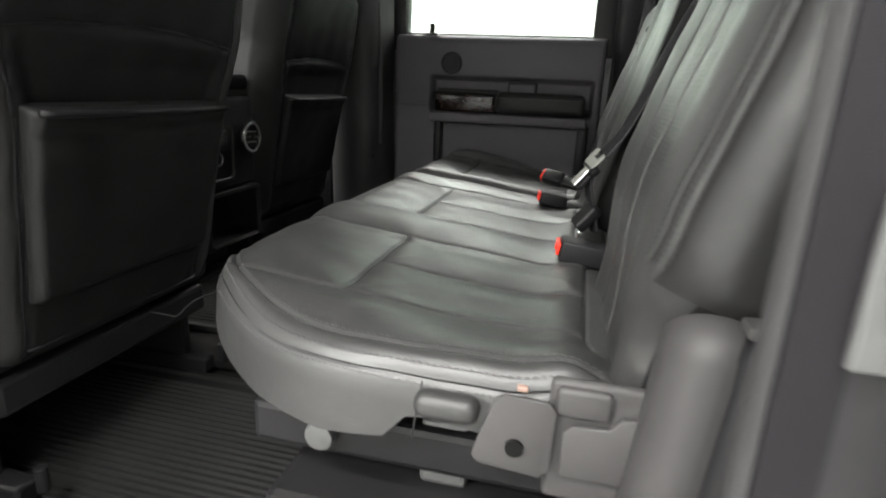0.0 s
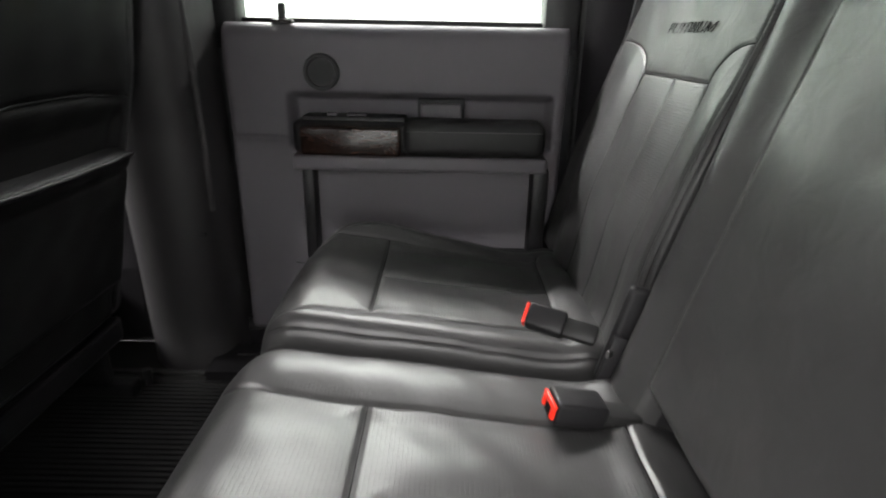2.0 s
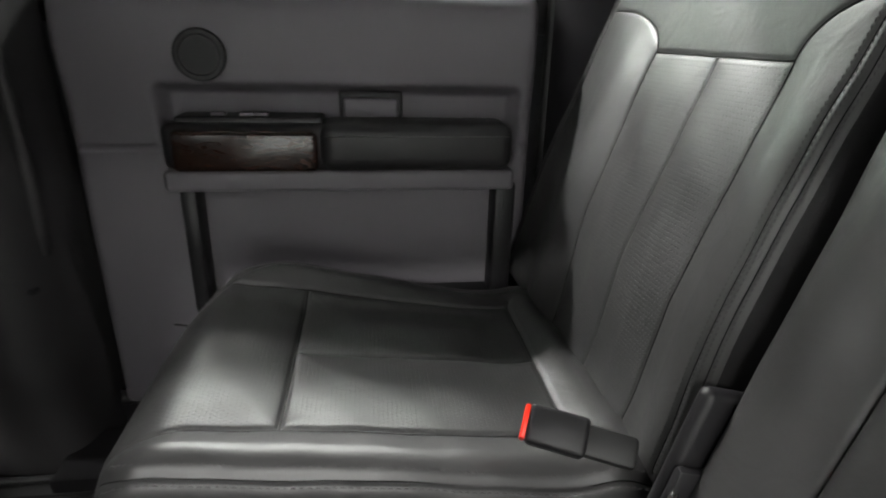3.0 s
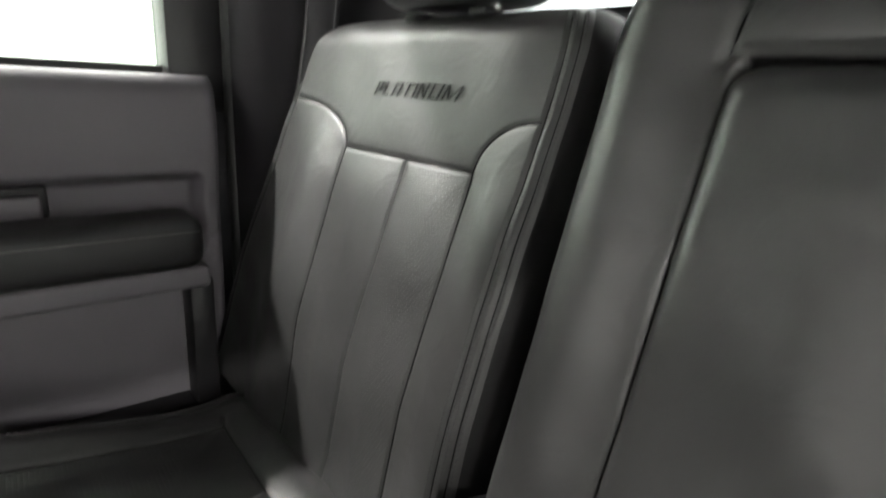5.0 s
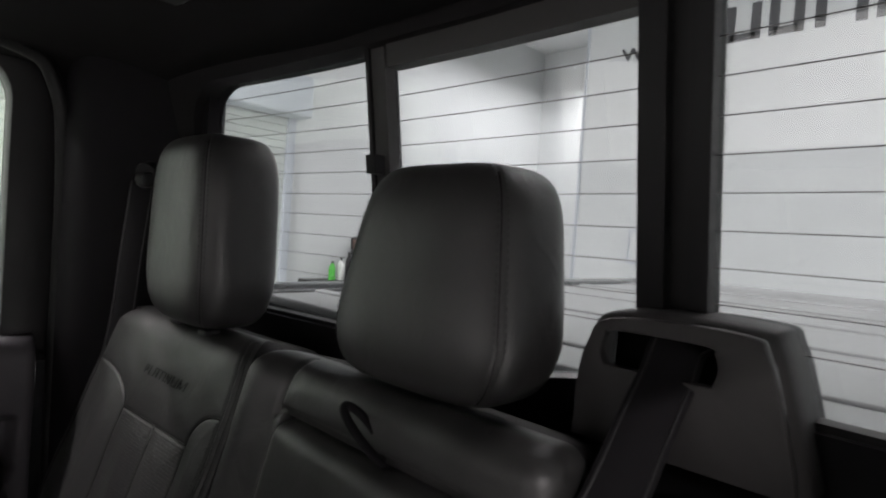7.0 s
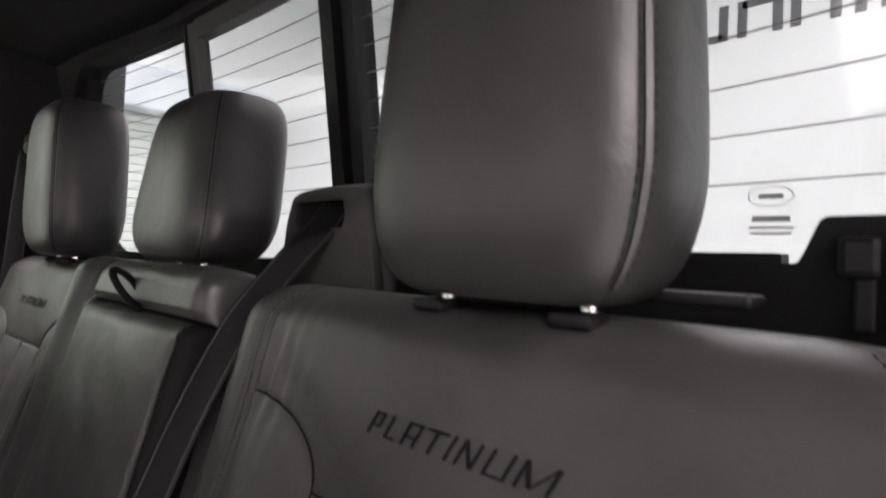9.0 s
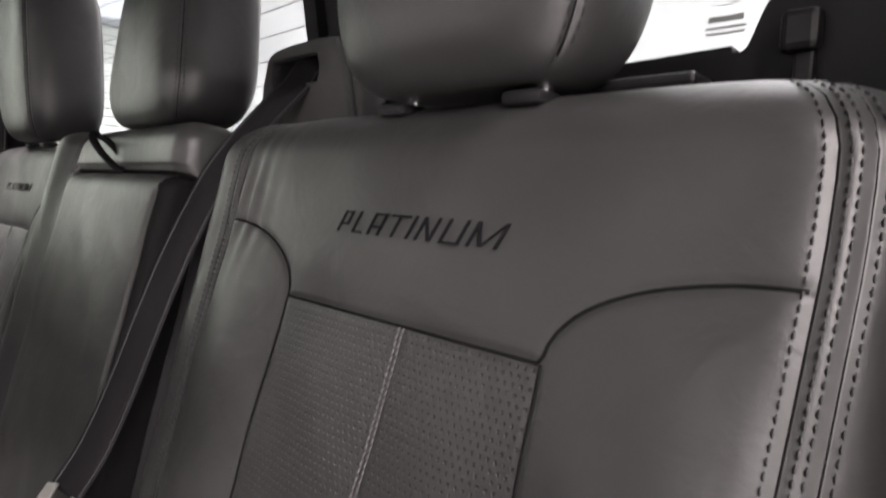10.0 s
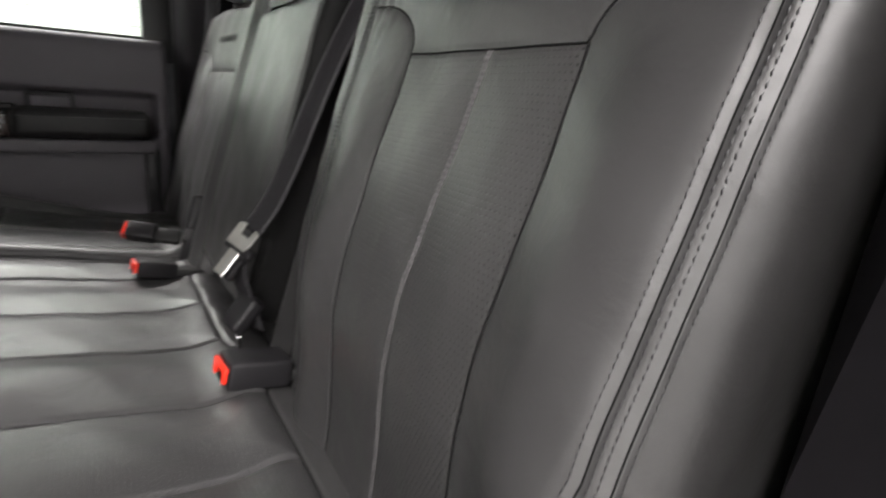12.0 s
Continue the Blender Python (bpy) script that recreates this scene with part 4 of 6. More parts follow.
# ---- console ----
def console():
    ob = thing("centre_console", "black console end with air vent, sockets and open bin", "console", (-0.9, 1.30, FLOOR))
    x = -0.690
    body = box((0.50, 0.215, 0.21), (x - 0.26, 1.300, 0.47), 0.012, 3)
    part("upper_body", body, PLASTIC_DARK, ob, smooth=True)
    part("lid", box((0.46, 0.225, 0.035), (x - 0.25, 1.300, 0.605), 0.012, 3), LEATHER_FRONT, ob, "padded black console lid", smooth=True)
    part("lower_body", box((0.40, 0.215, 0.19), (x - 0.30, 1.300, 0.26), 0.01), PLASTIC_DARK, ob, smooth=True)
    part("bin_frame", ring_plate(round_rect(0.215, 0.13, 0.010), round_rect(0.185, 0.108, 0.008), 0.10, ((0, 1, 0), (0, 0, 1)), (x - 0.10, 1.300, 0.300), 0.003),
         PLASTIC_DARK, ob, "open black storage bin frame")
    v, f = sweep([(x + 0.001, 1.215, 0.241), (x + 0.001, 1.385, 0.241)], ring(0.0018, 6), (0, 0, 1))
    mesh_part("bin_lip", v, f, PLASTIC_GREY, ob, "worn pale lip of the bin")
    part("socket_panel", ring_plate(round_rect(0.105, 0.125, 0.014), round_rect(0.092, 0.112, 0.012), 0.006, ((0, 1, 0), (0, 0, 1)), (x, 1.247, 0.452)), PLASTIC_GREY, ob,
         "grey rim of the socket panel")
    part("socket_cover", box((0.012, 0.040, 0.034), (x + 0.003, 1.250, 0.487), 0.004), PLASTIC_DARK, ob, "closed black socket cover")
    part("cover_mark", box((0.001, 0.012, 0.003), (x + 0.0096, 1.250, 0.485)), PLASTIC_GREY, ob, "small pale mark")
    part("socket_ring", ring_plate(ring(0.016, 20), ring(0.011, 20), 0.006, ((0, 1, 0), (0, 0, 1)), (x + 0.001, 1.240, 0.440), 0.001), CHROME, ob, "chrome power socket ring", smooth=True)
    part("vent_bezel", ring_plate(ring(0.036, 32), ring(0.029, 32), 0.012, ((0, 1, 0), (0, 0, 1)), (x, 1.368, 0.480), 0.002), CHROME, ob, "satin chrome vent ring", smooth=True)
    part("vent_back", rod((x - 0.004, 1.368, 0.480), (x + 0.001, 1.368, 0.480), 0.030, 28), PLASTIC_DARK, ob, "dark vent core", smooth=True)
    for dz in (-0.012, 0.0, 0.012):
        part("vent_slat", box((0.012, 0.052 - abs(dz), 0.0035), (x + 0.004, 1.368, 0.480 + dz), 0.001), PLASTIC_GREY, ob, "")
    part("vent_knob", box((0.008, 0.006, 0.014), (x + 0.010, 1.368, 0.480), 0.002), PLASTIC_DARK, ob, "")
    return ob


console()


# ---- cab shell ----
def rear_x(y, z):
    """The bowed rear window's sheet."""
    return 0.402 - 0.11 * (y - CY) ** 2 - 0.155 * (z - 0.93)


floor = part("floor", box((2.6, 1.72, 0.05), (-0.75, CY, FLOOR - 0.025)), CARPET, None, "black carpeted cab floor")
tagged(floor, category="floor", kind="structure")
tunnel = part("tunnel", box((1.5, 0.46, 0.07), (-1.02, CY, FLOOR + 0.036), 0.03, 3), CARPET, None, "black carpeted floor tunnel", smooth=True)
tagged(tunnel, category="floor", kind="structure")
riser = part("seat_riser", box((0.50, 1.36, 0.17), (0.06, CY, FLOOR + 0.085), 0.012, 2), SIDE_CLOTH, None, "dark riser box under the rear bench")
tagged(riser, category="seat riser", kind="structure")


def floor_mat(name, x0, x1, y0, y1, z, label):
    ob = thing(name, label, "floor mat", ((x0 + x1) / 2, (y0 + y1) / 2, z), "ribbed floor mats")
    part("sheet", box((x1 - x0, y1 - y0, 0.008), ((x0 + x1) / 2, (y0 + y1) / 2, z + 0.004), 0.003), MAT_RUBBER, ob)
    v, f, n = [], [], int((y1 - y0 - 0.05) / 0.0135)
    for i in range(n):
        y = y0 + 0.025 + i * 0.0135
        k = len(v)
        for x in (x0 + 0.03, x1 - 0.03):
            v += [(x, y - 0.0035, z + 0.008), (x, y - 0.0018, z + 0.0125), (x, y + 0.0018, z + 0.0125), (x, y + 0.0035, z + 0.008)]
        f += [(k, k + 1, k + 5, k + 4), (k + 1, k + 2, k + 6, k + 5), (k + 2, k + 3, k + 7, k + 6)]
    tagged(mesh_part("ribs", v, f, MAT_RUBBER, ob, "raised rubber ribs", smooth=False), kind="stuff")
    part("rim", ring_plate(round_rect(x1 - x0, y1 - y0, 0.03), round_rect(x1 - x0 - 0.03, y1 - y0 - 0.03, 0.025), 0.016, ((1, 0, 0), (0, 1, 0)),
                           ((x0 + x1) / 2, (y0 + y1) / 2, z), 0.003), MAT_RUBBER, ob, "raised rubber rim")
    return ob


floor_mat("floor_mat", -0.98, -0.24, 0.53, 1.00, FLOOR, "black ribbed rubber floor mat before the rear bench")
floor_mat("floor_mat", -0.80, -0.30, 1.05, 1.45, FLOOR + 0.071, "black ribbed rubber mat over the floor tunnel")
floor_mat("floor_mat", -0.98, -0.24, 1.50, 1.97, FLOOR, "black ribbed rubber floor mat in the far footwell")

# ceiling: headliner with a soft crown, open edges rolled down to the rear header
hv, hf, NX, NY = [], [], 26, 30
for layer in (0, 1):
    for i in range(NX + 1):
        for j in range(NY + 1):
            x, y = -1.75 + 2.08 * i / NX, 0.38 + 1.74 * j / NY
            e = ((y - CY) / 0.87) ** 2
            z = 1.345 - 0.075 * e ** 2.5 - 0.085 * max(0, (x - 0.10) / 0.23) ** 2 - 0.05 * max(0, (-1.0 - x) / 0.75) ** 2 + 0.04 * layer
            hv.append((x, y, z))
w, o = NY + 1, (NX + 1) * (NY + 1)
for i in range(NX):
    for j in range(NY):
        a = i * w + j
        hf += [(a, a + 1, a + w + 1, a + w), (o + a, o + a + w, o + a + w + 1, o + a + 1)]
for i in range(NX):
    a = i * w
    hf += [(a, a + w, o + a + w, o + a), (a + NY, o + a + NY, o + a + w + NY, a + w + NY)]
for j in range(NY):
    a, c = j, NX * w + j
    hf += [(a, o + a, o + a + 1, a + 1), (c, c + 1, o + c + 1, o + c)]
tagged(mesh_part("ceiling", hv, hf, HEADLINER, None, "dark grey cloth headliner"), category="ceiling", kind="structure")
roof = part("roof", box((2.25, 1.78, 0.03), (-0.70, CY, 1.41), 0.012, 3), PAINT, None, "dark painted cab roof", smooth=True)
tagged(roof, category="roof", kind="structure")

# rear wall with the window cut through it
RW_L, RW_R = 0.470, 1.910


def rear_open(y):
    """Lower and upper edge of the rear opening at y; equal where it is closed."""
    t = min(y - RW_L, RW_R - y)
    if t <= 0:
        return 1.04, 1.04
    r = 0.075
    k = r - math.sqrt(max(r * r - max(0, r - t) ** 2, 0)) if t < r else 0
    lo = 0.916
    for edge, wide, fall in ((0.606, 0.016, 0.026), (1.12, 0.16, 0.022)):
        s = min(1, max(0, (y - edge) / wide))
        lo -= fall * s * s * (3 - 2 * s)
    return lo + 0.6 * k, 1.246 - k


ys = sorted(set([0.38 + 1.74 * i / 90 for i in range(91)] + [RW_L + d for d in (0, .002, .006, .012, .02, .035, .05, .07)] + [RW_R - d for d in (0, .002, .006, .012, .02, .035, .05, .07)] + [0.602 + .002 * i for i in range(13)]))
for tag_name, lower in (("wall_rear", True), ("rear_header", False)):
    v, f = [], []
    n = 7
    for y in ys:
        lo, hi = rear_open(y)
        z0, z1 = (FLOOR, lo) if lower else (hi, 1.36)
        col = [z0 + (z1 - z0) * k / (n - 1) for k in range(n)]
        for off in (0.0, 0.05):
            v += [(rear_x(y, z) - 0.012 + off, y, z) for z in col]
    for i in range(len(ys) - 1):
        a, b = i * 2 * n, (i + 1) * 2 * n
        for k in range(n - 1):
            f += [(a + k, a + k + 1, b + k + 1, b + k), (a + n + k, b + n + k, b + n + k + 1, a + n + k + 1)]
        for k in (0, n - 1):
            f.append((a + k, b + k, b + n + k, a + n + k) if k == 0 else (a + k, a + n + k, b + n + k, b + k))
    ob = mesh_part(tag_name, v, f, PLASTIC_DARK if lower else HEADLINER, None, "black trimmed cab rear wall under the window" if lower else "dark header over the rear window", smooth=False)
    tagged(ob, category="wall", kind="structure")
    ob.data.polygons.foreach_set("use_smooth", [True] * len(ob.data.polygons))
    ob.data.set_sharp_from_angle(angle=radians(40))

rear_window = thing("window_2", "three-part rear window with defroster lines", "window", (0.4, CY, 0.86), kind="structure")


def sheet(name, y0, y1, z0, z1, off, thick, material, label="", n=16, parent=rear_window):
    """A piece that follows the rear window's bow."""
    v, f = [], []
    for i in range(n + 1):
        y = y0 + (y1 - y0) * i / n
        for dx in (off, off + thick):
            v += [(rear_x(y, z0) + dx, y, z0), (rear_x(y, z1) + dx, y, z1)]
    for i in range(n):
        a, b = 4 * i, 4 * i + 4
        f += [(a, a + 1, b + 1, b), (a + 2, b + 2, b + 3, a + 3), (a + 1, a + 3, b + 3, b + 1), (a, b, b + 2, a + 2)]
    f += [(0, 2, 3, 1), (4 * n, 4 * n + 1, 4 * n + 3, 4 * n + 2)]
    return mesh_part(name, v, f, material, parent, label, smooth=False)


for y0, y1, lab in ((0.46, 1.078, "fixed rear pane"), (1.112, 1.456, "sliding rear pane"), (1.478, 1.90, "fixed rear pane")):
    g = sheet("pane", y0, y1, 0.85, 1.245, 0.020, 0.004, GLASS_REAR, lab)
    g.visible_shadow = False
# posts of the slider
sheet("slider_post", 1.098, 1.123, 0.845, 1.255, 0.0, 0.030, PLASTIC_DARK, "black slider post", 3)
sheet("slider_channel", 1.079, 1.098, 0.845, 1.255, 0.014, 0.022, RUBBER, "deep black rubber channel", 3)
sheet("slider_post", 1.062, 1.079, 0.845, 1.255, 0.004, 0.030, PLASTIC_DARK, "black slider post", 3)
sheet("slide_stile", 1.457, 1.482, 0.85, 1.25, 0.004, 0.022, PLASTIC_GREY, "narrow grey stile", 3)
sheet("stile_gasket", 1.482, 1.489, 0.85, 1.25, 0.000, 0.026, RUBBER, "", 3)
sheet("stile_latch", 1.466, 1.484, 1.088, 1.112, -0.012, 0.016, PLASTIC_DARK, "small black latch", 3)
# Added grey strip stands for a pale reflection below the header.
sheet("reflection_strip", 1.124, 1.449, 1.219, 1.256, 0.000, 0.020, PLASTIC_GREY, "grey strip for a pale reflection over the slider", 8)
sheet("bottom_rail", 1.26, 1.865, 0.852, 0.874, -0.004, 0.020, RUBBER, "black rubber lower rail", 20)
sheet("bottom_rail", 0.63, 1.12, 0.874, 0.896, -0.004, 0.020, RUBBER, "black rubber lower rail", 16)
for k in range(10):
    z = 0.941 + 0.0309 * k
    for y0, y1 in ((0.50, 1.062), (1.124, 1.448), (1.490, 1.86)):
        sheet("defroster_line", y0, y1, z - 0.0004, z + 0.0004, 0.0178, 0.0010, HEATER, "", 10)
# maker's stamp on the glass: an oval and plain bars
stamp = [(rear_x(0.64, 0.94) + 0.0165, 0.640 - p[0], 0.932 + p[1]) for p in [(0.0125 * math.cos(t), 0.0062 * math.sin(t)) for t in np.linspace(0, 2 * math.pi, 33)]]
v, f = sweep(stamp, ribbon(0.0006, 0.0006), (-1, 0, 0))
mesh_part("stamp_oval", v, f, STAMP, rear_window, "small dark oval stamp on the glass")
part("stamp_bar", box((0.0006, 0.014, 0.003), (rear_x(0.64, 0.93) + 0.0165, 0.640, 0.932), 0), STAMP, rear_window)
for dz, wd, hh in ((-0.012, 0.021, 0.0036), (-0.0175, 0.025, 0.0014), (-0.021, 0.023, 0.0014)):
    part("stamp_bar", box((0.0006, wd, hh), (rear_x(0.64, 0.92) + 0.0165, 0.640, 0.930 + dz), 0), STAMP, rear_window, "dark bar of small print")
# coat clip and hook at the rear corner
clip = thing("child_seat_hook", "small black plastic hook on the cab rear wall", "hook", (0.34, 0.585, 0.87))
part("hook_body", box((0.014, 0.019, 0.022), (rear_x(0.588, 0.895) - 0.018, 0.590, 0.894), 0.004), PLASTIC_DARK, clip)
part("hook_stem", box((0.010, 0.010, 0.030), (rear_x(0.588, 0.87) - 0.016, 0.588, 0.870), 0.002), PLASTIC_DARK, clip)
tab = part("rear_tray_lip", box((0.03, 0.085, 0.008), (0.318, 0.672, 0.868), 0.003), PLASTIC_DARK, None, "thin black tray lip behind the seat back")
tagged(tab, category="tray lip")

# side pillars
for side, nm in ((1, "right"), (-1, "left")):
    def m(y):
        return CY + side * (y - CY)
    cp = plan_wall([(x, m(y)) for x, y in (((0.172, 2.135), (0.186, 2.095), (0.215, 2.068), (0.262, 2.045), (0.305, 2.010), (0.334, 1.955), (0.338, 1.912)) if side > 0 else ((0.180, 2.150), (0.190, 2.118), (0.225, 2.100), (0.270, 2.092), (0.315, 2.086), (0.345, 2.08)))], 0.05, 1.345, -0.02 * side,
                   "rear_pillar_trim", PILLAR, None, "dark plastic rear pillar trim", lean=0.03 if side > 0 else 0.02)
    tagged(cp, category="pillar trim", kind="structure")
    jx = 0.0 if side > 0 else 0.012
    pts = [(0.158 + jx, m(2.118), 0.10), (0.160 + jx, m(2.118), 0.70), (0.156, m(2.112), 1.10), (0.135, m(2.100), 1.235), (0.08, m(2.092), 1.285), (-0.1, m(2.090), 1.295), (-0.50, m(2.090), 1.292), (-0.575, m(2.095), 1.25),
           (-0.598, m(2.108), 1.10), (-0.600, m(2.118), 0.70), (-0.600, m(2.118), 0.16), (-0.50, m(2.118), 0.10), (0.05, m(2.118), 0.09), (0.158, m(2.118), 0.10)]
    v, f = sweep(smooth_path(pts, 6), ring(0.013 if side > 0 else 0.015, 10), (0, side, 0.01))
    tagged(mesh_part("door_seal", v, f, RUBBER if side > 0 else SEAL_GREY, None, "round black rubber door seal" if side > 0 else "grey rubber seal round the open doorway"), category="door seal", kind="structure")
    bp = plan_wall([(x, m(y)) for x, y in ((-0.600, 2.14), (-0.606, 2.075), (-0.618, 2.02), (-0.65, 2.0), (-0.71, 2.005), (-0.76, 2.05), (-0.775, 2.13))], FLOOR, 1.34, 0.02 * side,
                   "middle_pillar_trim", PILLAR_GREY, None, "black plastic middle pillar trim with a belt slot", lean=0.06)
    tagged(bp, category="pillar trim", kind="structure")
    sl = plan_wall([(x, m(2.05)) for x in (-0.62, -0.2, 0.15)], -0.02, FLOOR + 0.035, -0.12 * side, "door_sill", PLASTIC_GREY if side < 0 else PLASTIC_DARK, None, "plastic door sill step")
    tagged(sl, category="door sill", kind="structure")


# raised belt channel and panel joint on the far middle pillar
for x, z0 in ((-0.690, 0.400), (-0.596, 0.420)):
    pts = [(x + 0.006 * math.sin((z - z0) * 9), (2.004 if x < -0.65 else 2.030) - 0.0465 * (z - 0.05), z) for z in np.linspace(z0, 1.20, 24)]
    v, f = sweep(pts, [(0.009 * math.cos(t), 0.007 * math.sin(t)) for t in np.linspace(0, 2 * math.pi, 13)[:-1]], (0, -1, 0))
    tagged(mesh_part("pillar_rib", v, f, PILLAR_GREY, None, "rounded upright rib on the pillar trim"), category="pillar trim", kind="structure")
v, f = sweep([(-0.775, 2.012, 0.766), (-0.712, 1.969, 0.766), (-0.650, 1.964, 0.766), (-0.606, 2.000, 0.766), (-0.592, 2.040, 0.766)], ring(0.0016, 6), (0, 0, 1))
tagged(mesh_part("pillar_joint", v, f, SEAM, None, "dark joint between upper and lower pillar trim"), category="pillar trim", kind="structure")

# painted jamb of the open doorway with its striker
jamb = plan_wall([(0.166, 0.372), (0.170, 0.356), (0.205, 0.348), (0.300, 0.340)], -0.02, 1.30, 0.008, "door_jamb", JAMB, None, "glossy dark painted door jamb", lean=0.02)
tagged(jamb, category="door jamb", kind="structure")
striker = thing("door_striker", "steel door striker bolted to the painted jamb", "striker", (0.19, 0.35, 0.56))
part("base_plate", box((0.040, 0.005, 0.060), (0.196, 0.3525, 0.560), 0.0015), BARE_STEEL, striker, "dull steel plate")
v, f = sweep(smooth_path([(0.196, 0.352, 0.585), (0.192, 0.322, 0.583), (0.190, 0.318, 0.560), (0.192, 0.322, 0.537), (0.196, 0.352, 0.535)], 6), ring(0.0045, 8), (1, 0, 0))
mesh_part("loop", v, f, CHROME, striker, "bright steel loop")
for dz in (-0.020, 0.020):
    part("bolt", rod((0.206, 0.350, 0.560 + dz), (0.206, 0.346, 0.560 + dz), 0.006, 12), CHROME, striker, "bright bolt head")

# outer walls of the cab with front window openings
for side in (1, -1):
    y = CY + side * 0.935
    wall = part("cab_side", box((0.95, 0.03, 0.76), (-1.25, y, 0.36), 0.006), PAINT, None, "dark painted front door skin")
    tagged(wall, category="wall", kind="structure")
    tagged(part("cab_side", box((0.26, 0.03, 0.80), (0.34, y, 0.40), 0.006), PAINT, None, "dark painted cab corner"), category="wall", kind="structure")
    tagged(part("cab_side", box((0.30, 0.03, 0.62), (0.32, y - side * 0.02, 1.10), 0.006), PAINT, None, "dark painted cab corner"), category="wall", kind="structure")
    tagged(part("cab_side", box((0.20, 0.03, 1.36), (-0.69, y, 0.66), 0.006), PAINT, None, "dark painted pillar between the doors"), category="wall", kind="structure")
    tagged(part("front_window_frame", box((0.06, 0.03, 0.60), (-0.74, y - side * 0.02, 1.05), 0.006), PLASTIC_DARK, None, "black window frame"), category="window frame", kind="structure")
    if side > 0:
        tagged(part("door_skin", box((0.98, 0.02, 0.84), (-0.17, y + 0.02, 0.36), 0.006), PAINT, None, "dark painted rear door skin"), category="wall", kind="structure")
for yy in (2.12, 0.38):
    tagged(part("front_door_trim", box((0.90, 0.08, 0.72), (-1.24, yy, 0.42), 0.02, 2), PILLAR, None, "dark front door trim panel"), category="door trim", kind="structure")
tagged(part("firewall", box((0.04, 1.86, 0.95), (-2.0, CY, 0.30), 0.006), PLASTIC_DARK, None, "dark front wall of the cab under the windscreen"), category="wall", kind="structure")
dash = part("dashboard", box((0.45, 1.70, 0.55), (-1.75, CY, 0.42), 0.08, 4), PLASTIC_DARK, None, "black dashboard under the windscreen", smooth=True)
tagged(dash, category="dashboard")


# ---- the closed rear door ----
def tall_rect(w, h, r):
    """An outline with round upper and nearly square lower corners."""
    return [(x, z) if z > 0 else (math.copysign(w / 2, x), -h / 2 + (0.004 if i % 2 else 0) * (i % 7) / 7) for i, (x, z) in enumerate(round_rect(w, h, r))]


def rear_door():
    ob = thing("door_1", "closed black plastic rear door with wood trim and armrest", "door", (-0.22, 2.12, 0.10), kind="structure")
    xc, zc = -0.224, 0.10
    seam = [[(-0.354, 0.457), (-0.185, 0.457)], [(0.305, 0.462), (0.352, 0.462)]]

    def rect(a, b, a0, a1, b0, b1, s):
        return step(a, a0 - s, a0 + s) * (1 - step(a, a1 - s, a1 + s)) * step(b, b0 - s, b0 + s) * (1 - step(b, b1 - s, b1 + s))

    def shape(a, b):
        h = -0.030 * rect(a, b, -0.212, 0.322, 0.44, 0.546, 0.009)
        h = h + 0.010 * step(b, 0.50, 0.60) * (1 - step(b, 0.60, 0.70))
        return h - 0.016 * rect(a, b, -0.16, 0.285, 0.205, 0.40, 0.006)
    pad = Pad((xc, 2.090, zc), (1, 0, 0), (0, 0, 1), (0, -1, 0), lambda b: -0.344 + 0 * np.asarray(b, float), lambda b: 0.352 + 0 * np.asarray(b, float), 0.0, 0.683, 0.10,
              0.016, 0.02, 0.030, seam, shape, depth=0.004, width=0.0022, puff=0.001, wrinkle=0.0002)
    pad.build(ob, [("upper_panel", PLASTIC, lambda a, b, w: (b > 0.458), "black grained plastic upper panel"), ("lower_panel", PLASTIC, ANY, "black grained plastic lower panel")], res=0.0045)
    part("armrest_support", box((0.515, 0.066, 0.032), (-0.168, 2.058, 0.520), 0.008, 3), PLASTIC, ob, "black plastic bar under the armrest", smooth=True)
    part("armrest_base", box((0.500, 0.075, 0.066), (-0.170, 2.058, 0.571), 0.012, 3), PLASTIC_DARK, ob, "", smooth=True)
    part("armrest_pad", box((0.283, 0.085, 0.070), (-0.061, 2.048, 0.573), 0.020, 4), LEATHER_ARM, ob, "padded black armrest", smooth=True)
    v, f = sweep([(-0.195, 2.006, 0.589), (0.072, 2.006, 0.590)], ring(0.0008, 6), (0, 0, 1))
    mesh_part("armrest_seam", v, f, THREAD, ob, "pale stitched seam")
    part("wood_trim", box((0.198, 0.030, 0.057), (-0.304, 2.022, 0.567), 0.007, 3), WOOD, ob, "glossy dark burl wood trim", smooth=True)
    part("switch_plate", box((0.205, 0.055, 0.012), (-0.300, 2.062, 0.606), 0.004), PLASTIC_DARK, ob, "black switch plate")
    for dx in (-0.345, -0.305, -0.285):
        part("switch", box((0.020, 0.018, 0.006), (dx, 2.052, 0.614), 0.002), PLASTIC, ob)
    part("handle_cup", box((0.098, 0.012, 0.042), (-0.128, 2.108, 0.622), 0.004), PLASTIC_DARK, ob, "dark cup behind the door handle")
    part("door_handle", box((0.084, 0.016, 0.032), (-0.128, 2.094, 0.618), 0.006, 3), PLASTIC, ob, "black plastic pull handle", smooth=True)
    # pocket surround
    for a0, a1, z0, z1, nm in ((-0.412, -0.388, 0.302, 0.512, "pocket_post"), (0.064, 0.098, 0.302, 0.512, "pocket_post"), (-0.412, 0.098, 0.300, 0.322, "pocket_sill")):
        part(nm, box((a1 - a0, 0.060, z1 - z0), ((a0 + a1) / 2, 2.072, (z0 + z1) / 2), 0.007, 2), PLASTIC_DARK, ob, "glossy black pocket surround", smooth=True)
    part("pocket_liner", box((0.47, 0.02, 0.18), (-0.16, 2.096, 0.41), 0.004), PLASTIC, ob, "plain black pocket liner")
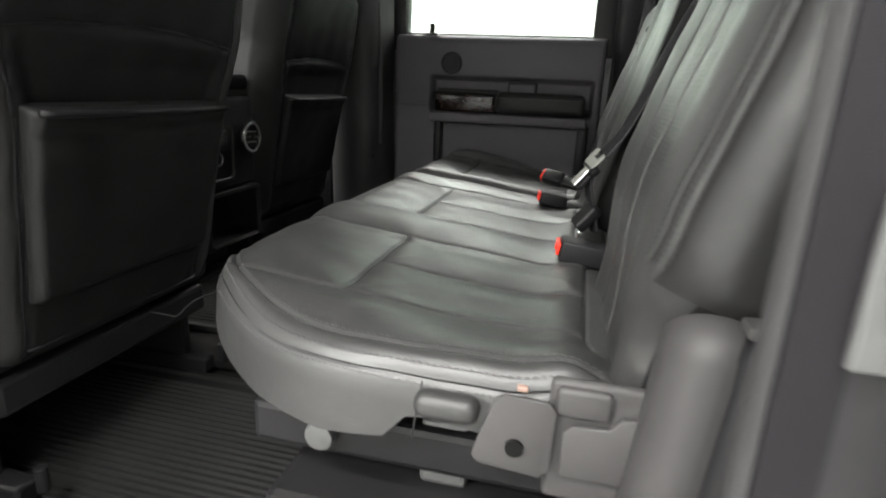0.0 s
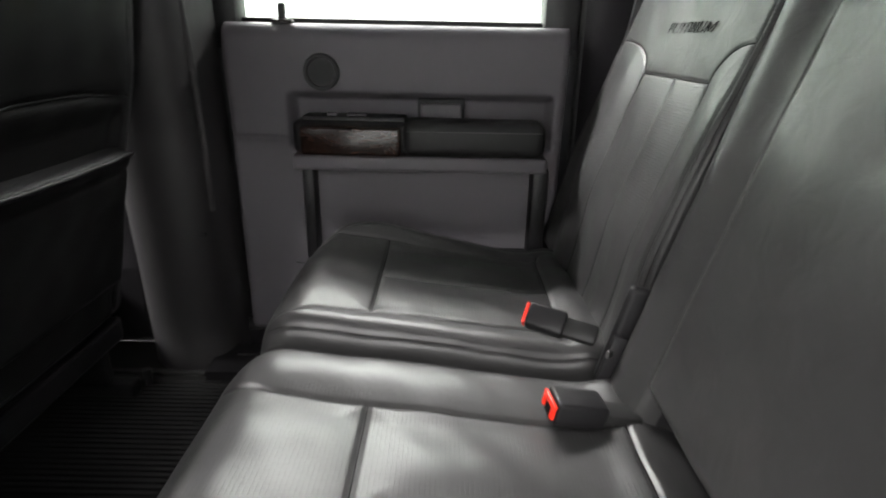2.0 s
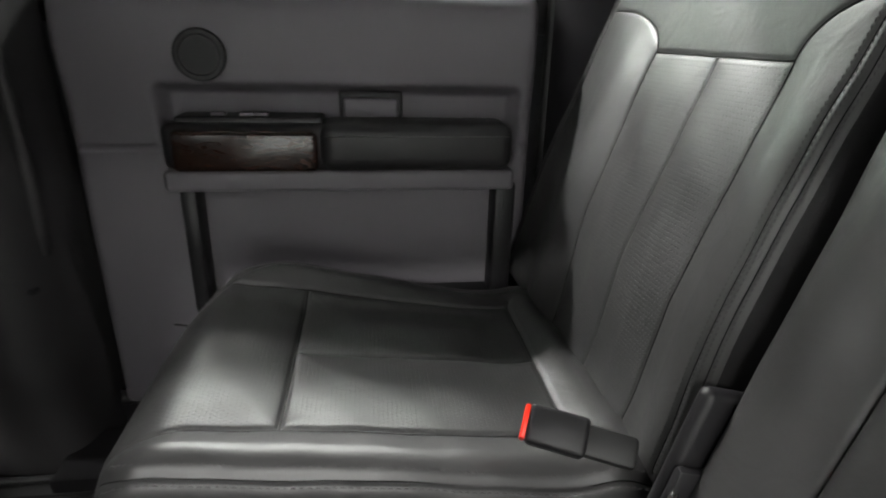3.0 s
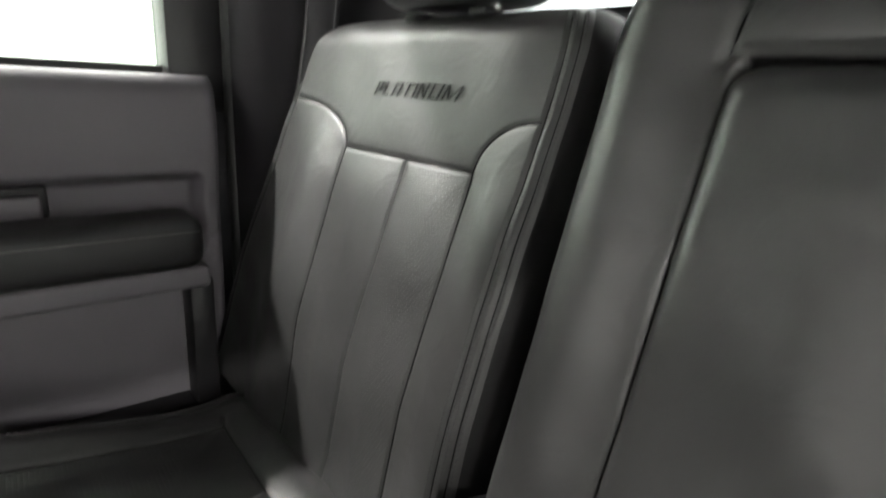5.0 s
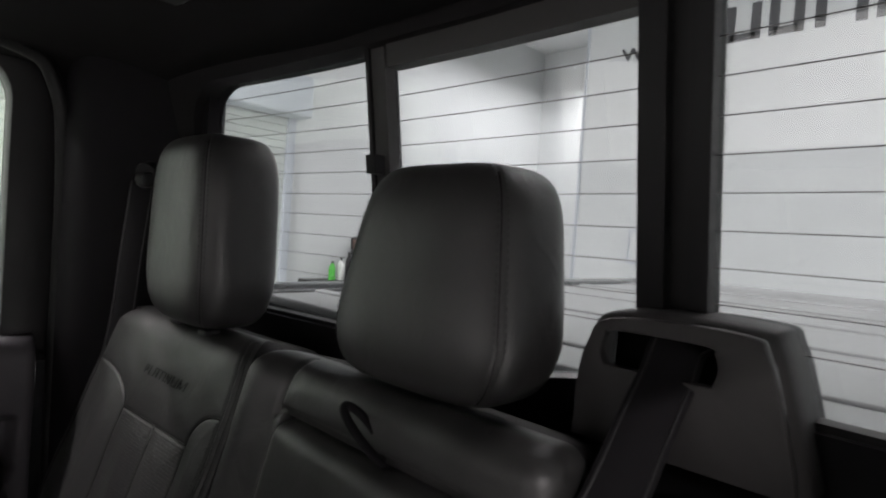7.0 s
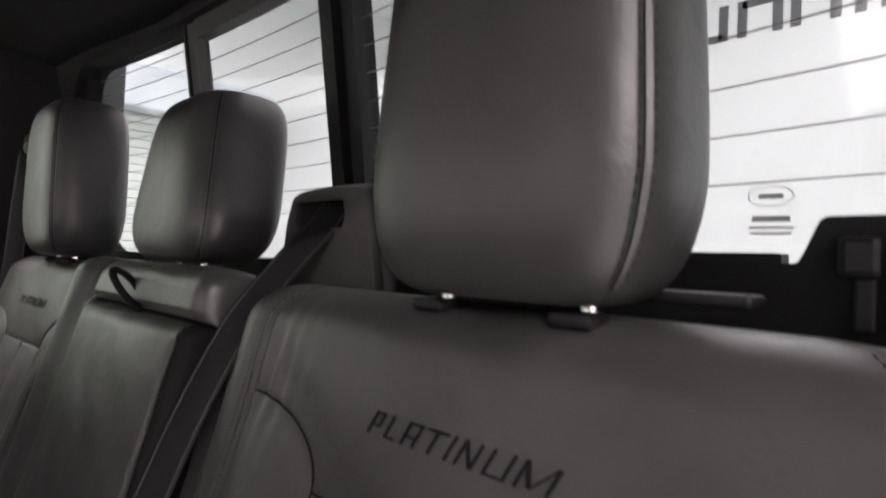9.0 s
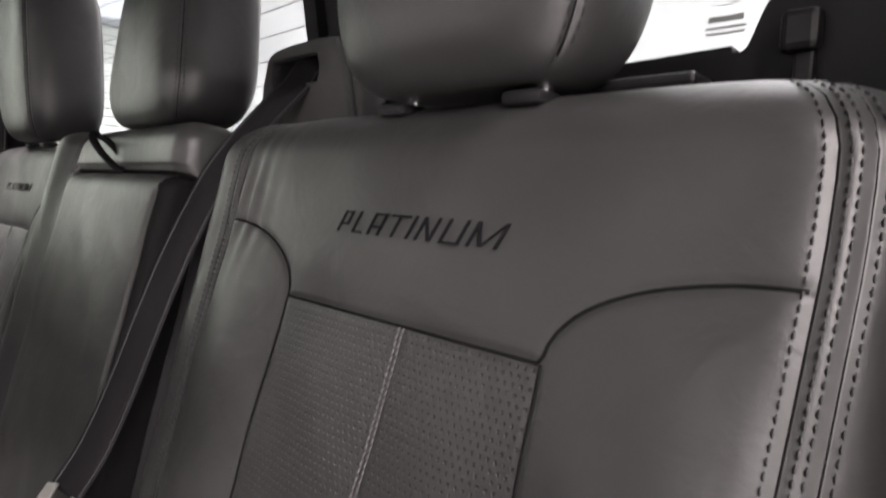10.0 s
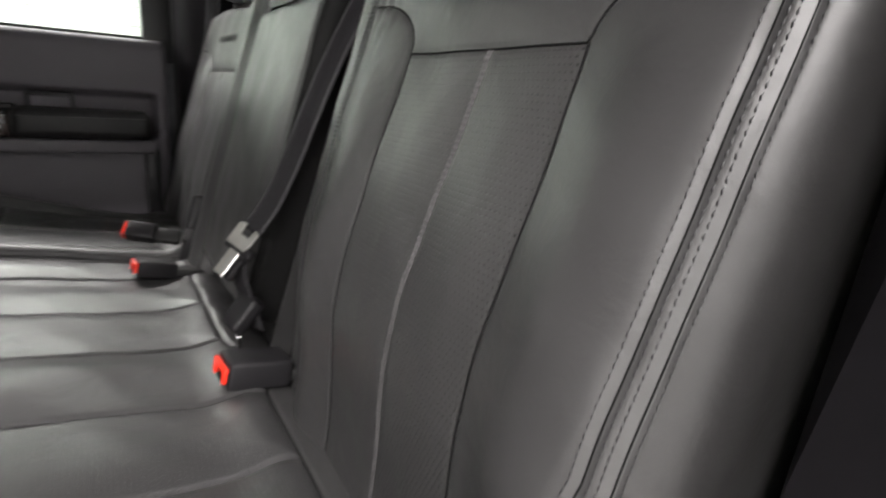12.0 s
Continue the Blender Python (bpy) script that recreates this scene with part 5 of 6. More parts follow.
    # speaker
    c = (-0.367, 2.081, 0.692)
    ax = ((1, 0, 0), (0, 0, 1))
    spk = part("speaker_ring", ring_plate(ring(0.036, 40), ring(0.027, 40), 0.014, ax, c, 0.003), PLASTIC_DARK, ob, "round black speaker ring", smooth=True)
    part("speaker_grille", rod((c[0], c[1] - 0.005, c[2]), (c[0], c[1] - 0.009, c[2]), 0.0275, 36), PLASTIC_DARK, spk, "black grille disc", smooth=True)
    v, f = [], []
    for i in range(-7, 8):
        for j in range(-7, 8):
            x, z = (i + 0.5 * (j % 2)) * 0.0036, j * 0.0032
            if math.hypot(x, z) < 0.023 and math.hypot(x, z) > 0.003:
                k = len(v)
                v += [(c[0] + x + 0.0011 * math.cos(t), c[1] - 0.0094, c[2] + z + 0.0011 * math.sin(t)) for t in np.linspace(0, 2 * math.pi, 7)[:-1]]
                f.append(tuple(range(k, k + 6)))
    tagged(mesh_part("grille_holes", v, f, SEAM, spk, "small dark holes", smooth=False), kind="stuff")
    # lock button
    part("lock_base", box((0.044, 0.028, 0.007), (-0.450, 2.120, 0.786), 0.003), PLASTIC_GREY, ob, "")
    part("lock_button", box((0.015, 0.013, 0.034), (-0.450, 2.122, 0.803), 0.004, 3), PLASTIC_DARK, ob, "black lock button", smooth=True)
    # window frame, sweep strip and pane
    fr = ring_plate(tall_rect(0.80, 0.60, 0.09), [(x - 0.011, z) for x, z in tall_rect(0.633, 0.50, 0.075)], 0.07, ax, (-0.224, 2.215, 1.030), 0.004)
    part("window_frame", fr, PLASTIC_DARK, ob, "black door window frame", smooth=True)
    part("window_strip", box((0.655, 0.010, 0.016), (-0.224, 2.182, 0.786), 0.003), RUBBER, ob, "black rubber sweep")
    pane = part("pane", box((0.68, 0.005, 0.53), (-0.224, 2.200, 1.030)), GLASS_SIDE, ob, "door glass with a dimming tint")
    # No pane shadow, so lamp light skips the dimming tint.
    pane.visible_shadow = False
    v, f = sweep([(0.128, 2.100, 0.67), (0.1285, 2.098, 0.71), (0.128, 2.101, 0.765)], ring(0.0009, 6), (0, 1, 0))
    mesh_part("edge_strip", v, f, CHROME, ob, "thin bright strip at the door edge")
    return ob


rear_door()
tagged(part("door_foot", box((0.78, 0.10, 0.20), (-0.22, 2.160, 0.02)), PILLAR, None, "dark lower edge of the closed door"), category="door", kind="structure")
recl = thing("seat_recliner", "black recliner hinge with bright pins between the seat backs", "recliner hinge", (0.10, 1.515, 0.36))
tilt = Euler((0, 0.24, 0)).to_matrix()
part("hinge_cover", box((0.052, 0.016, 0.135), (0.118, 1.521, 0.418), 0.007, 3, tilt), PLASTIC_DARK, recl, "black rounded cover", smooth=True)
part("hinge_arm", box((0.034, 0.010, 0.085), (0.098, 1.507, 0.384), 0.004, 2, tilt), PLASTIC_DARK, recl, "black steel arm", smooth=True)
for dz in (0.0, 0.012):
    part("pin", rod((0.090, 1.502, 0.404 + dz * 0.4), (0.084, 1.497, 0.405 + dz * 0.4), 0.0028, 10), CHROME, recl, "bright steel pin", smooth=True)


# ---- belts and buckles ----
def belt(name, pts, ups, label, width=0.047, n=10, group="seat belts"):
    v, f = sweep(smooth_path(pts, n), ribbon(width, 0.0016), ups)
    ob = thing(name, label, "seat belt", pts[-1], group)
    mesh_part("webbing", v, f, WEBBING, ob)
    w = width / 2 - 0.004
    for s in (-1, 1):
        v, f = sweep(smooth_path(pts, n), [(s * w - 0.001, -0.0012), (s * w + 0.001, -0.0012), (s * w + 0.001, 0.0012), (s * w - 0.001, 0.0012)], ups)
        mesh_part("selvedge", v, f, THREAD_DARK, ob, "raised woven edge")
    return ob


def buckle(at, direction, label, up=(0.1, 0, 1), scale=1.0, red=True):
    """A buckle box with its red release button at the free end."""
    d = Vector(direction).normalized()
    u = Vector(up)
    s = d.cross(u).normalized()
    u = s.cross(d).normalized()
    at = Vector(at)
    rot = Matrix((s, d, u)).transposed()
    ob = thing("belt_buckle", label, "seat belt buckle", at - d * 0.06, "belt buckles")
    k = scale
    part("housing", box((0.034 * k, 0.052 * k, 0.024 * k), at - d * 0.030 * k, 0.0045, 3, rot), PLASTIC_DARK, ob, "black plastic housing", smooth=True)
    if red:
        b = box((0.030 * k, 0.005, 0.0075), at - d * 0.002 + u * 0.0066, 0.002, 2, rot)
        for sx in (-1, 1):
            box((0.0075, 0.005, 0.016), at - d * 0.002 + s * sx * 0.0112 * k - u * 0.0005, 0.002, 2, rot, b)
        btn = part("release_button", b, RED, ob, "bright red release button", smooth=True)
        part("slot", box((0.016, 0.004, 0.010), at - d * 0.0035 - u * 0.005, 0.0, 1, rot), SEAM, btn, "dark tongue slot")
    part("boot", box((0.028 * k, 0.05, 0.016), at - d * 0.074 * k - u * 0.004, 0.005, 2, rot), RUBBER, ob, "black flexible boot", smooth=True)
    return ob


buckle((0.062, 1.004, 0.388), (-1.0, -0.10, 0.16), "black belt buckle with red button on the wide cushion", scale=1.35)
buckle((0.000, 1.420, 0.390), (-1.0, -0.14, 0.20), "black belt buckle with red button between the cushions", scale=1.15)
buckle((-0.004, 1.592, 0.412), (-1.0, 0.42, 0.12), "black belt buckle with red button beside the single cushion", up=(0.1, -0.75, 0.65))

# middle lap belt: from the guide on the rear wall down to its tongue
top_belt = [(0.400, 1.070, 0.946), (0.366, 1.071, 0.939), (0.345, 1.071, 0.914), (0.315, 1.072, 0.883), (0.282, 1.073, 0.846), (0.258, 1.078, 0.812), (0.236, 1.081, 0.772), (0.212, 1.083, 0.722), (0.188, 1.084, 0.665), (0.164, 1.085, 0.605), (0.140, 1.085, 0.555), (0.116, 1.083, 0.522)]
n_b = len(smooth_path(top_belt, 10))
belt("seat_belt", top_belt, [Vector((-0.85, -0.30, 0.40)) for i in range(n_b)], "dark webbing of the middle seat belt beside the armrest", 0.043)

tongue = thing("belt_tongue", "steel belt tongue in a black plastic carrier, hanging on its belt", "belt tongue", (0.10, 1.08, 0.50))
td, tu = Vector((-0.62, -0.05, -0.78)).normalized(), Vector((-0.9, -0.35, 0.28)).normalized()
ts = td.cross(tu).normalized()
tu = ts.cross(td).normalized()
tr = Matrix((ts, td, tu)).transposed()
tp = Vector((0.108, 1.078, 0.510))
part("steel_plate", outline_plate([(-0.020, 0.0), (-0.020, 0.016), (-0.012, 0.018), (-0.010, 0.006), (0.008, 0.006), (0.010, 0.020), (0.021, 0.017), (0.021, -0.010), (-0.016, -0.010)], 0.003,
                                  (ts, -td), tp + tu * 0.008, 0.0008), STEEL, tongue, "bright bent steel plate")
part("carrier", box((0.050, 0.014, 0.012), tp + td * 0.010, 0.004, 2, tr), PLASTIC_DARK, tongue, "black plastic bar", smooth=True)
part("blade", box((0.020, 0.034, 0.003), tp + td * 0.030 + tu * 0.004, 0.001, 1, tr), STEEL, tongue, "flat steel blade")
part("blade_cover", box((0.030, 0.030, 0.009), tp + td * 0.032 - tu * 0.004, 0.003, 2, tr), PLASTIC_DARK, tongue, "black blade cover")
belt("seat_belt", [(0.106, 1.082, 0.512), (0.100, 1.078, 0.475), (0.108, 1.075, 0.440), (0.118, 1.072, 0.400)], (-0.9, -0.35, 0.2), "short webbing under the belt tongue", 0.030)
mini = thing("belt_anchor_buckle", "small black anchor buckle hanging beside the seat gap", "seat belt buckle", (0.112, 1.072, 0.40), "belt buckles")
part("housing", box((0.034, 0.046, 0.020), (0.102, 1.072, 0.424), 0.006, 3, tr), PLASTIC_DARK, mini, "glossy black housing", smooth=True)
part("clip", box((0.006, 0.010, 0.022), (0.094, 1.058, 0.392), 0.002, 2), CHROME, mini, "small bright clip")

# belt guide under the slider post
guide = thing("belt_guide", "dark plastic belt guide hood with a slot, behind the seat backs", "belt guide", (0.36, 1.105, 0.83))
prof = [(-0.096, 0.0), (-0.094, 0.050), (-0.086, 0.085), (-0.062, 0.112), (0.050, 0.115), (0.070, 0.100), (0.085, 0.05), (0.096, 0.0)]
gx, gy = 0.366, 1.066
slot_o = [(-0.060, 0.066), (-0.064, 0.076), (-0.061, 0.090), (-0.053, 0.096), (0.020, 0.096), (0.028, 0.090), (0.031, 0.078), (0.027, 0.066)]
prof = [tuple(p)[:2] for p in smooth_path([(a, b, 0) for a, b in prof], 5)]
slot_o = [tuple(p)[:2] for p in smooth_path([(a, b, 0) for a, b in slot_o], 5)]
def hood_ring(k, x):
    return [(x, gy - a * k, 0.848 + (b if b < 0.002 else 0.058 + (b - 0.058) * k)) for a, b in prof]


v, f, m_h = [], [], len(prof)
for k, x in ((0.90, gx - 0.006), (0.955, gx - 0.004), (0.985, gx + 0.003), (1.0, gx + 0.016), (1.0, gx + 0.05), (0.97, 0.445)):
    v += hood_ring(k, x)
for i in range(5):
    f += [(i * m_h + q, i * m_h + q + 1, (i + 1) * m_h + q + 1, (i + 1) * m_h + q) for q in range(m_h - 1)]
mesh_part("hood_top", v, f, PLASTIC_GREY, guide, "dark plastic hood with a rounded rim")
part("hood_face", ring_plate([(a * 0.90, b if b < 0.002 else 0.058 + (b - 0.058) * 0.90) for a, b in prof], slot_o, 0.012, ((0, -1, 0), (0, 0, 1)), (gx - 0.006, gy, 0.848), 0.0015), PLASTIC_GREY, guide, "dark plastic slotted face", smooth=True)
part("slot_dark", box((0.004, 0.12, 0.05), (gx + 0.033, gy + 0.014, 0.928)), SEAM, guide, "dark inside of the slot")

# far outboard belt on its upper ring
ring_ob = thing("belt_ring", "black belt ring on the rear pillar", "belt ring", (0.265, 2.03, 1.08))
part("ring", box((0.020, 0.055, 0.028), (0.238, 1.936, 1.074), 0.010, 3), PLASTIC_DARK, ring_ob, "black plastic loop", smooth=True)
part("bolt_cover", rod((0.262, 1.966, 1.092), (0.240, 1.946, 1.086), 0.018, 20, bevel=0.004), PLASTIC_DARK, ring_ob, "round black bolt cover", smooth=True)
belt("seat_belt", [(0.236, 1.938, 1.070), (0.230, 1.955, 0.95), (0.222, 1.975, 0.80), (0.19, 1.992, 0.62), (0.150, 2.0, 0.44)], (-0.8, -0.6, 0.1), "dark webbing hanging down the far rear pillar")
belt("seat_belt", [(-0.634, 1.945, 1.20), (-0.634, 1.960, 0.90), (-0.634, 1.975, 0.60), (-0.634, 1.984, 0.37)], (0.30, -0.95, 0.0), "dark webbing running into the middle pillar slot")
part_slot = part("belt_slot", box((0.064, 0.016, 0.010), (-0.634, 1.988, 0.374), 0.003), PLASTIC_DARK, None, "black slot lip in the middle pillar trim")
tagged(part_slot, category="belt slot")
# near outboard belt beside the seat back
near = thing("outer_seat_belt", "dark outer seat belt with bright latch plate beside the seat", "seat belt", (0.20, 0.47, 0.45))
v, f = sweep(smooth_path([(0.214, 0.425, 1.05), (0.197, 0.425, 0.80), (0.186, 0.426, 0.64), (0.178, 0.428, 0.47)], 8), ribbon(0.036, 0.0016), (-0.95, 0.30, 0.1))
mesh_part("webbing", v, f, WEBBING, near)
part("latch_plate", box((0.005, 0.014, 0.046), (0.188, 0.448, 0.660), 0.001, 1, Euler((0, 0.10, 0)).to_matrix()), STEEL, near, "bright steel latch plate")

# dark trim that closes the gap between the seat back and the doorway
qv = [(x + dx, y, z) for dx in (0.0, 0.014) for x, y, z in ((0.186, 0.516, 0.08), (0.180, 0.394, 0.08), (0.222, 0.516, 0.52), (0.184, 0.394, 0.52), (0.345, 0.516, 1.30), (0.192, 0.398, 1.30))]
qf = [(0, 2, 3, 1), (2, 4, 5, 3), (6, 7, 9, 8), (8, 9, 11, 10), (0, 6, 8, 2), (2, 8, 10, 4), (1, 3, 9, 7), (3, 5, 11, 9), (0, 1, 7, 6), (4, 10, 11, 5)]
tagged(mesh_part("quarter_trim", qv, qf, PILLAR, None, "dark plastic trim between seat back and doorway", smooth=False), category="pillar trim", kind="structure")

# ---- under the cushion, at the open doorway ----
leg = thing("seat_bracket", "grey seat frame bracket with a bolt hole and bolt cap", "bracket", (0.05, 0.60, 0.24))
out = [(-0.026, -0.026), (-0.031, -0.020), (-0.030, -0.012), (-0.016, 0.034), (-0.008, 0.041), (0.028, 0.040), (0.035, 0.032), (0.033, -0.020), (0.026, -0.030)]
part("plate", outline_plate([(a, b) for a, b in out], 0.004, ((1, 0, 0), (0, 0, 1)), (0.052, 0.560, 0.340), 0.0012), PLASTIC_GREY, leg, "grey steel plate", smooth=True)
part("bolt_hole", rod((0.056, 0.5570, 0.335), (0.056, 0.5535, 0.335), 0.0078, 20), SEAM, leg, "dark bolt hole")
part("frame_tube", box((0.34, 0.030, 0.050), (-0.06, 0.640, 0.262), 0.008, 2), PLASTIC_DARK, leg, "dull steel frame rail")
part("bolt_cap", rod((-0.142, 0.622, 0.272), (-0.142, 0.602, 0.272), 0.0155, 24, bevel=0.003), BARE_STEEL, leg, "bright round bolt cap", smooth=True)
part("frame_foot", box((0.05, 0.05, 0.075), (-0.020, 0.660, 0.255), 0.006), BARE_STEEL, leg, "")
cover = thing("seat_side_cover", "grey moulded plastic cover beside the seat cushion", "side cover", (0.11, 0.57, 0.28))
part("cover_plate", box((0.092, 0.012, 0.112), (0.126, 0.573, 0.340), 0.006, 3), PLASTIC_GREY, cover, "", smooth=True)
part("cover_rib", box((0.044, 0.010, 0.026), (0.107, 0.565, 0.379), 0.005, 3), PLASTIC_GREY, cover, "raised upper rib", smooth=True)
part("cover_panel", outline_plate([(0.093, 0.312), (0.092, 0.352), (0.100, 0.360), (0.128, 0.361), (0.137, 0.372), (0.160, 0.374), (0.160, 0.312)], 0.006, ((1, 0, 0), (0, 0, 1)), (0, 0.567, 0), 0.002),
     PLASTIC_GREY, cover, "raised lower panel", smooth=True)
part("clip_stub", box((0.009, 0.006, 0.005), (0.058, 0.566, 0.384), 0.0015), CARD, cover, "small brown clip")
part("pull_tab", box((0.056, 0.024, 0.024), (-0.002, 0.556, 0.362), 0.011, 5), LEATHER_SEAT, cover, "black pull tab", smooth=True)
side = thing("seat_back_side_cover", "rounded grey plastic cover at the foot of the seat back", "side cover", (0.20, 0.50, 0.20))
part("shell", box((0.066, 0.080, 0.28), (0.177, 0.555, 0.335), 0.032, 6, Euler((0, 0.10, 0)).to_matrix()), PLASTIC_GREY, side, "rounded grey shell", smooth=True)
# Separate black half paints the unlit side of the shell.
part("shell_shaded_half", box((0.080, 0.084, 0.275), (0.222, 0.545, 0.334), 0.026, 5, Euler((0, 0.08, 0)).to_matrix()), PLASTIC_DARK, side, "rear half of the cover, blackened for its unlit side", smooth=True)
part("latch_block", box((0.034, 0.024, 0.010), (0.214, 0.528, 0.474), 0.004, 2), PLASTIC_GREY, side, "grey latch block", smooth=True)
v, f = sweep(smooth_path([(0.152, 0.612, 0.486), (0.172, 0.602, 0.476), (0.200, 0.590, 0.471), (0.238, 0.580, 0.470)], 6), ring(0.0045, 10), (0, -0.4, 1))
mesh_part("edge_piping", v, f, LEATHER, side, "leather piping under the side of the seat back")
spring = []
for i in range(60):
    u = i / 59
    spring.append((0.168 + 0.030 * u, 0.618 + 0.004 * math.cos(i * 1.26), 0.452 + 0.006 * u + 0.004 * math.sin(i * 1.26)))
v, f = sweep(spring, ring(0.0008, 5), (0, 0, 1))
mesh_part("coil_spring", v, f, BARE_STEEL, side, "small steel coil spring")
hook = thing("roof_hook", "small folded dark hook on the headliner", "coat hook", (0.2, 1.60, 1.27))
part("hook_base", box((0.05, 0.075, 0.012), (0.17, 1.655, 1.303), 0.005, 3), PLASTIC, hook, "", smooth=True)
part("hook_tab", box((0.03, 0.045, 0.014), (0.168, 1.652, 1.294), 0.005, 3), PLASTIC_GREY, hook, "", smooth=True)

# ---- truck bed behind the cab ----
bed = thing("truck_bed", "pickup bed with a grey ribbed cover", "truck bed", (1.6, CY, GROUND + 0.3))
part("bed_cover", box((2.05, 1.66, 0.02), (1.58, CY, 0.845), 0.006), TONNEAU, bed, "pale grey bed cover")
for i in range(5):
    part("cover_rib", box((0.03, 1.66, 0.008), (0.70 + 0.42 * i, CY, 0.857), 0.003), TONNEAU, bed, "raised cross rib")
for s in (-1, 1):
    part("bed_side", box((2.15, 0.12, 0.62), (1.60, CY + s * 0.90, 0.56), 0.03, 3), PAINT, bed, "dark painted bed side", smooth=True)
part("tailgate", box((0.06, 1.74, 0.60), (2.66, CY, 0.585), 0.02, 3), TONNEAU, bed, "closed pale tailgate", smooth=True)

# ---- the hall ----
def slab(name, size, at, material, label, category):
    return tagged(part(name, box(size, at), material, None, label), category=category, kind="structure")


slab("ground", (40, 40, 0.2), (0, 0, GROUND - 0.1), HALL_FLOOR, "sealed grey concrete hall floor", "ground")
slab("wall_east", (0.24, 9.8, 4.6), (4.92, -1.09, GROUND + 2.3), HALL_WALL, "white painted hall wall with lettering", "wall")
slab("wall_edge", (0.26, 0.03, 4.6), (4.92, 3.825, GROUND + 2.3), HALL_EDGE, "pale grey end of the lettered wall", "wall")
slab("wall_back", (0.2, 4.0, 4.6), (7.3, 5.0, GROUND + 2.3), HALL_WALL, "white painted wall of the recess", "wall")
slab("wall_north", (15.4, 0.2, 4.6), (-0.3, 6.12, GROUND + 2.3), HALL_WALL, "white painted hall wall", "wall")
slab("wall_south", (15.4, 0.2, 4.6), (-0.3, -6.1, GROUND + 2.3), HALL_WALL, "white painted hall wall", "wall")
slab("wall_west", (0.2, 12.2, 4.6), (-8.1, 0, GROUND + 2.3), HALL_WALL, "white painted hall wall", "wall")
slab("hall_ceiling", (15.6, 12.4, 0.1), (-0.3, 0, GROUND + 4.65), HALL_WALL, "white hall ceiling", "ceiling")

door = thing("roller_door", "white roller door with narrow slats in the hall wall", "roller door", (1.2, 6.0, GROUND))
slat = part("slat", box((3.3, 0.022, 0.072), (1.18, 6.005, GROUND + 0.04), 0.008, 2), SLAT, door, smooth=False)
for i in range(1, 36):
    s = new("slat", slat.data)
    s.parent, s.matrix_parent_inverse, s.location = door, Matrix.Translation(door.location).inverted(), (0, 0, 0.076 * i)
for s in (-1, 1):
    part("guide_rail", box((0.09, 0.05, 2.8), (1.18 + s * 1.69, 5.99, GROUND + 1.4), 0.01), HALL_EDGE, door, "pale grey guide rail")
part("header_box", box((3.6, 0.24, 0.40), (1.18, 5.90, GROUND + 2.95), 0.02), HALL_EDGE, door, "pale grey header box")

sign = thing("wall_lettering", "large grey letters and plain shapes on the white wall", "sign", (4.79, 2.5, 2.8))
for i in range(3):
    text_mesh("letter", "w", 0.25, Matrix(((0, 0, -1, 4.797), (-1, 0, 0, 3.36 - 0.245 * i), (0, 1, 0, 2.76), (0, 0, 0, 1))), SIGN, sign, "grey letter", 0.004, xscale=1.25)
part("dot", box((0.008, 0.06, 0.055), (4.796, 2.68, 2.785), 0.0), SIGN, sign, "grey dot")
for i, (y, wide) in enumerate(((2.43, 0.27), (2.12, 0.25), (1.77, 0.33), (1.40, 0.33), (1.12, 0.10), (0.90, 0.24))):
    k = wide / 2 - 0.04
    b = box((0.008, 0.07, 0.29), (4.796, y + k, 2.905), 0.0)
    if wide > 0.15:
        box((0.008, 0.07, 0.29), (4.796, y - k, 2.905), 0.0, bm=b)
        box((0.008, wide - 0.08, 0.06), (4.796, y, 2.79 if i < 2 else 3.02), 0.0, bm=b)
    part("plain_shape", b, SIGN, sign, "grey block standing for a letter")
panel = thing("wall_box", "flat pale box on the lettered wall", "wall box", (4.78, 3.0, 1.0))
part("box_door", box((0.06, 0.42, 0.28), (4.77, 3.02, 1.04), 0.008), HALL_WALL, panel, "pale door")
part("box_rim", ring_plate(round_rect(0.44, 0.30, 0.01), round_rect(0.41, 0.27, 0.01), 0.01, ((0, -1, 0), (0, 0, 1)), (4.742, 3.02, 1.04), 0.001), HALL_EDGE, panel, "")

# shelf with things on the far wall
shelf = thing("wall_shelf", "narrow dark shelf on brackets under the white wall", "shelf", (3.9, 5.9, 0.46))
part("board", box((1.7, 0.26, 0.03), (3.92, 5.88, 0.46), 0.004), COLOURS["black"], shelf, "dark shelf board")
for x in (3.35, 3.9, 4.5):
    part("bracket", outline_plate([(0, 0), (-0.22, 0), (0, -0.24)], 0.02, ((0, 1, 0), (0, 0, 1)), (x, 6.0, 0.445), 0.0), COLOURS["black"], shelf, "dark triangular bracket")
board = part("picture_board", box((0.42, 0.02, 0.44), (3.92, 5.93, 0.69), 0.004, 1, Euler((radians(-8), 0, 0)).to_matrix()), CARD, None, "brown board leaning on the shelf")
tagged(board, category="board")
tagged(part("board_frame", box((0.46, 0.016, 0.48), (3.92, 5.945, 0.69), 0.004, 1, Euler((radians(-8), 0, 0)).to_matrix()), COLOURS["black"], None, "thin dark frame behind the brown board"), category="frame")


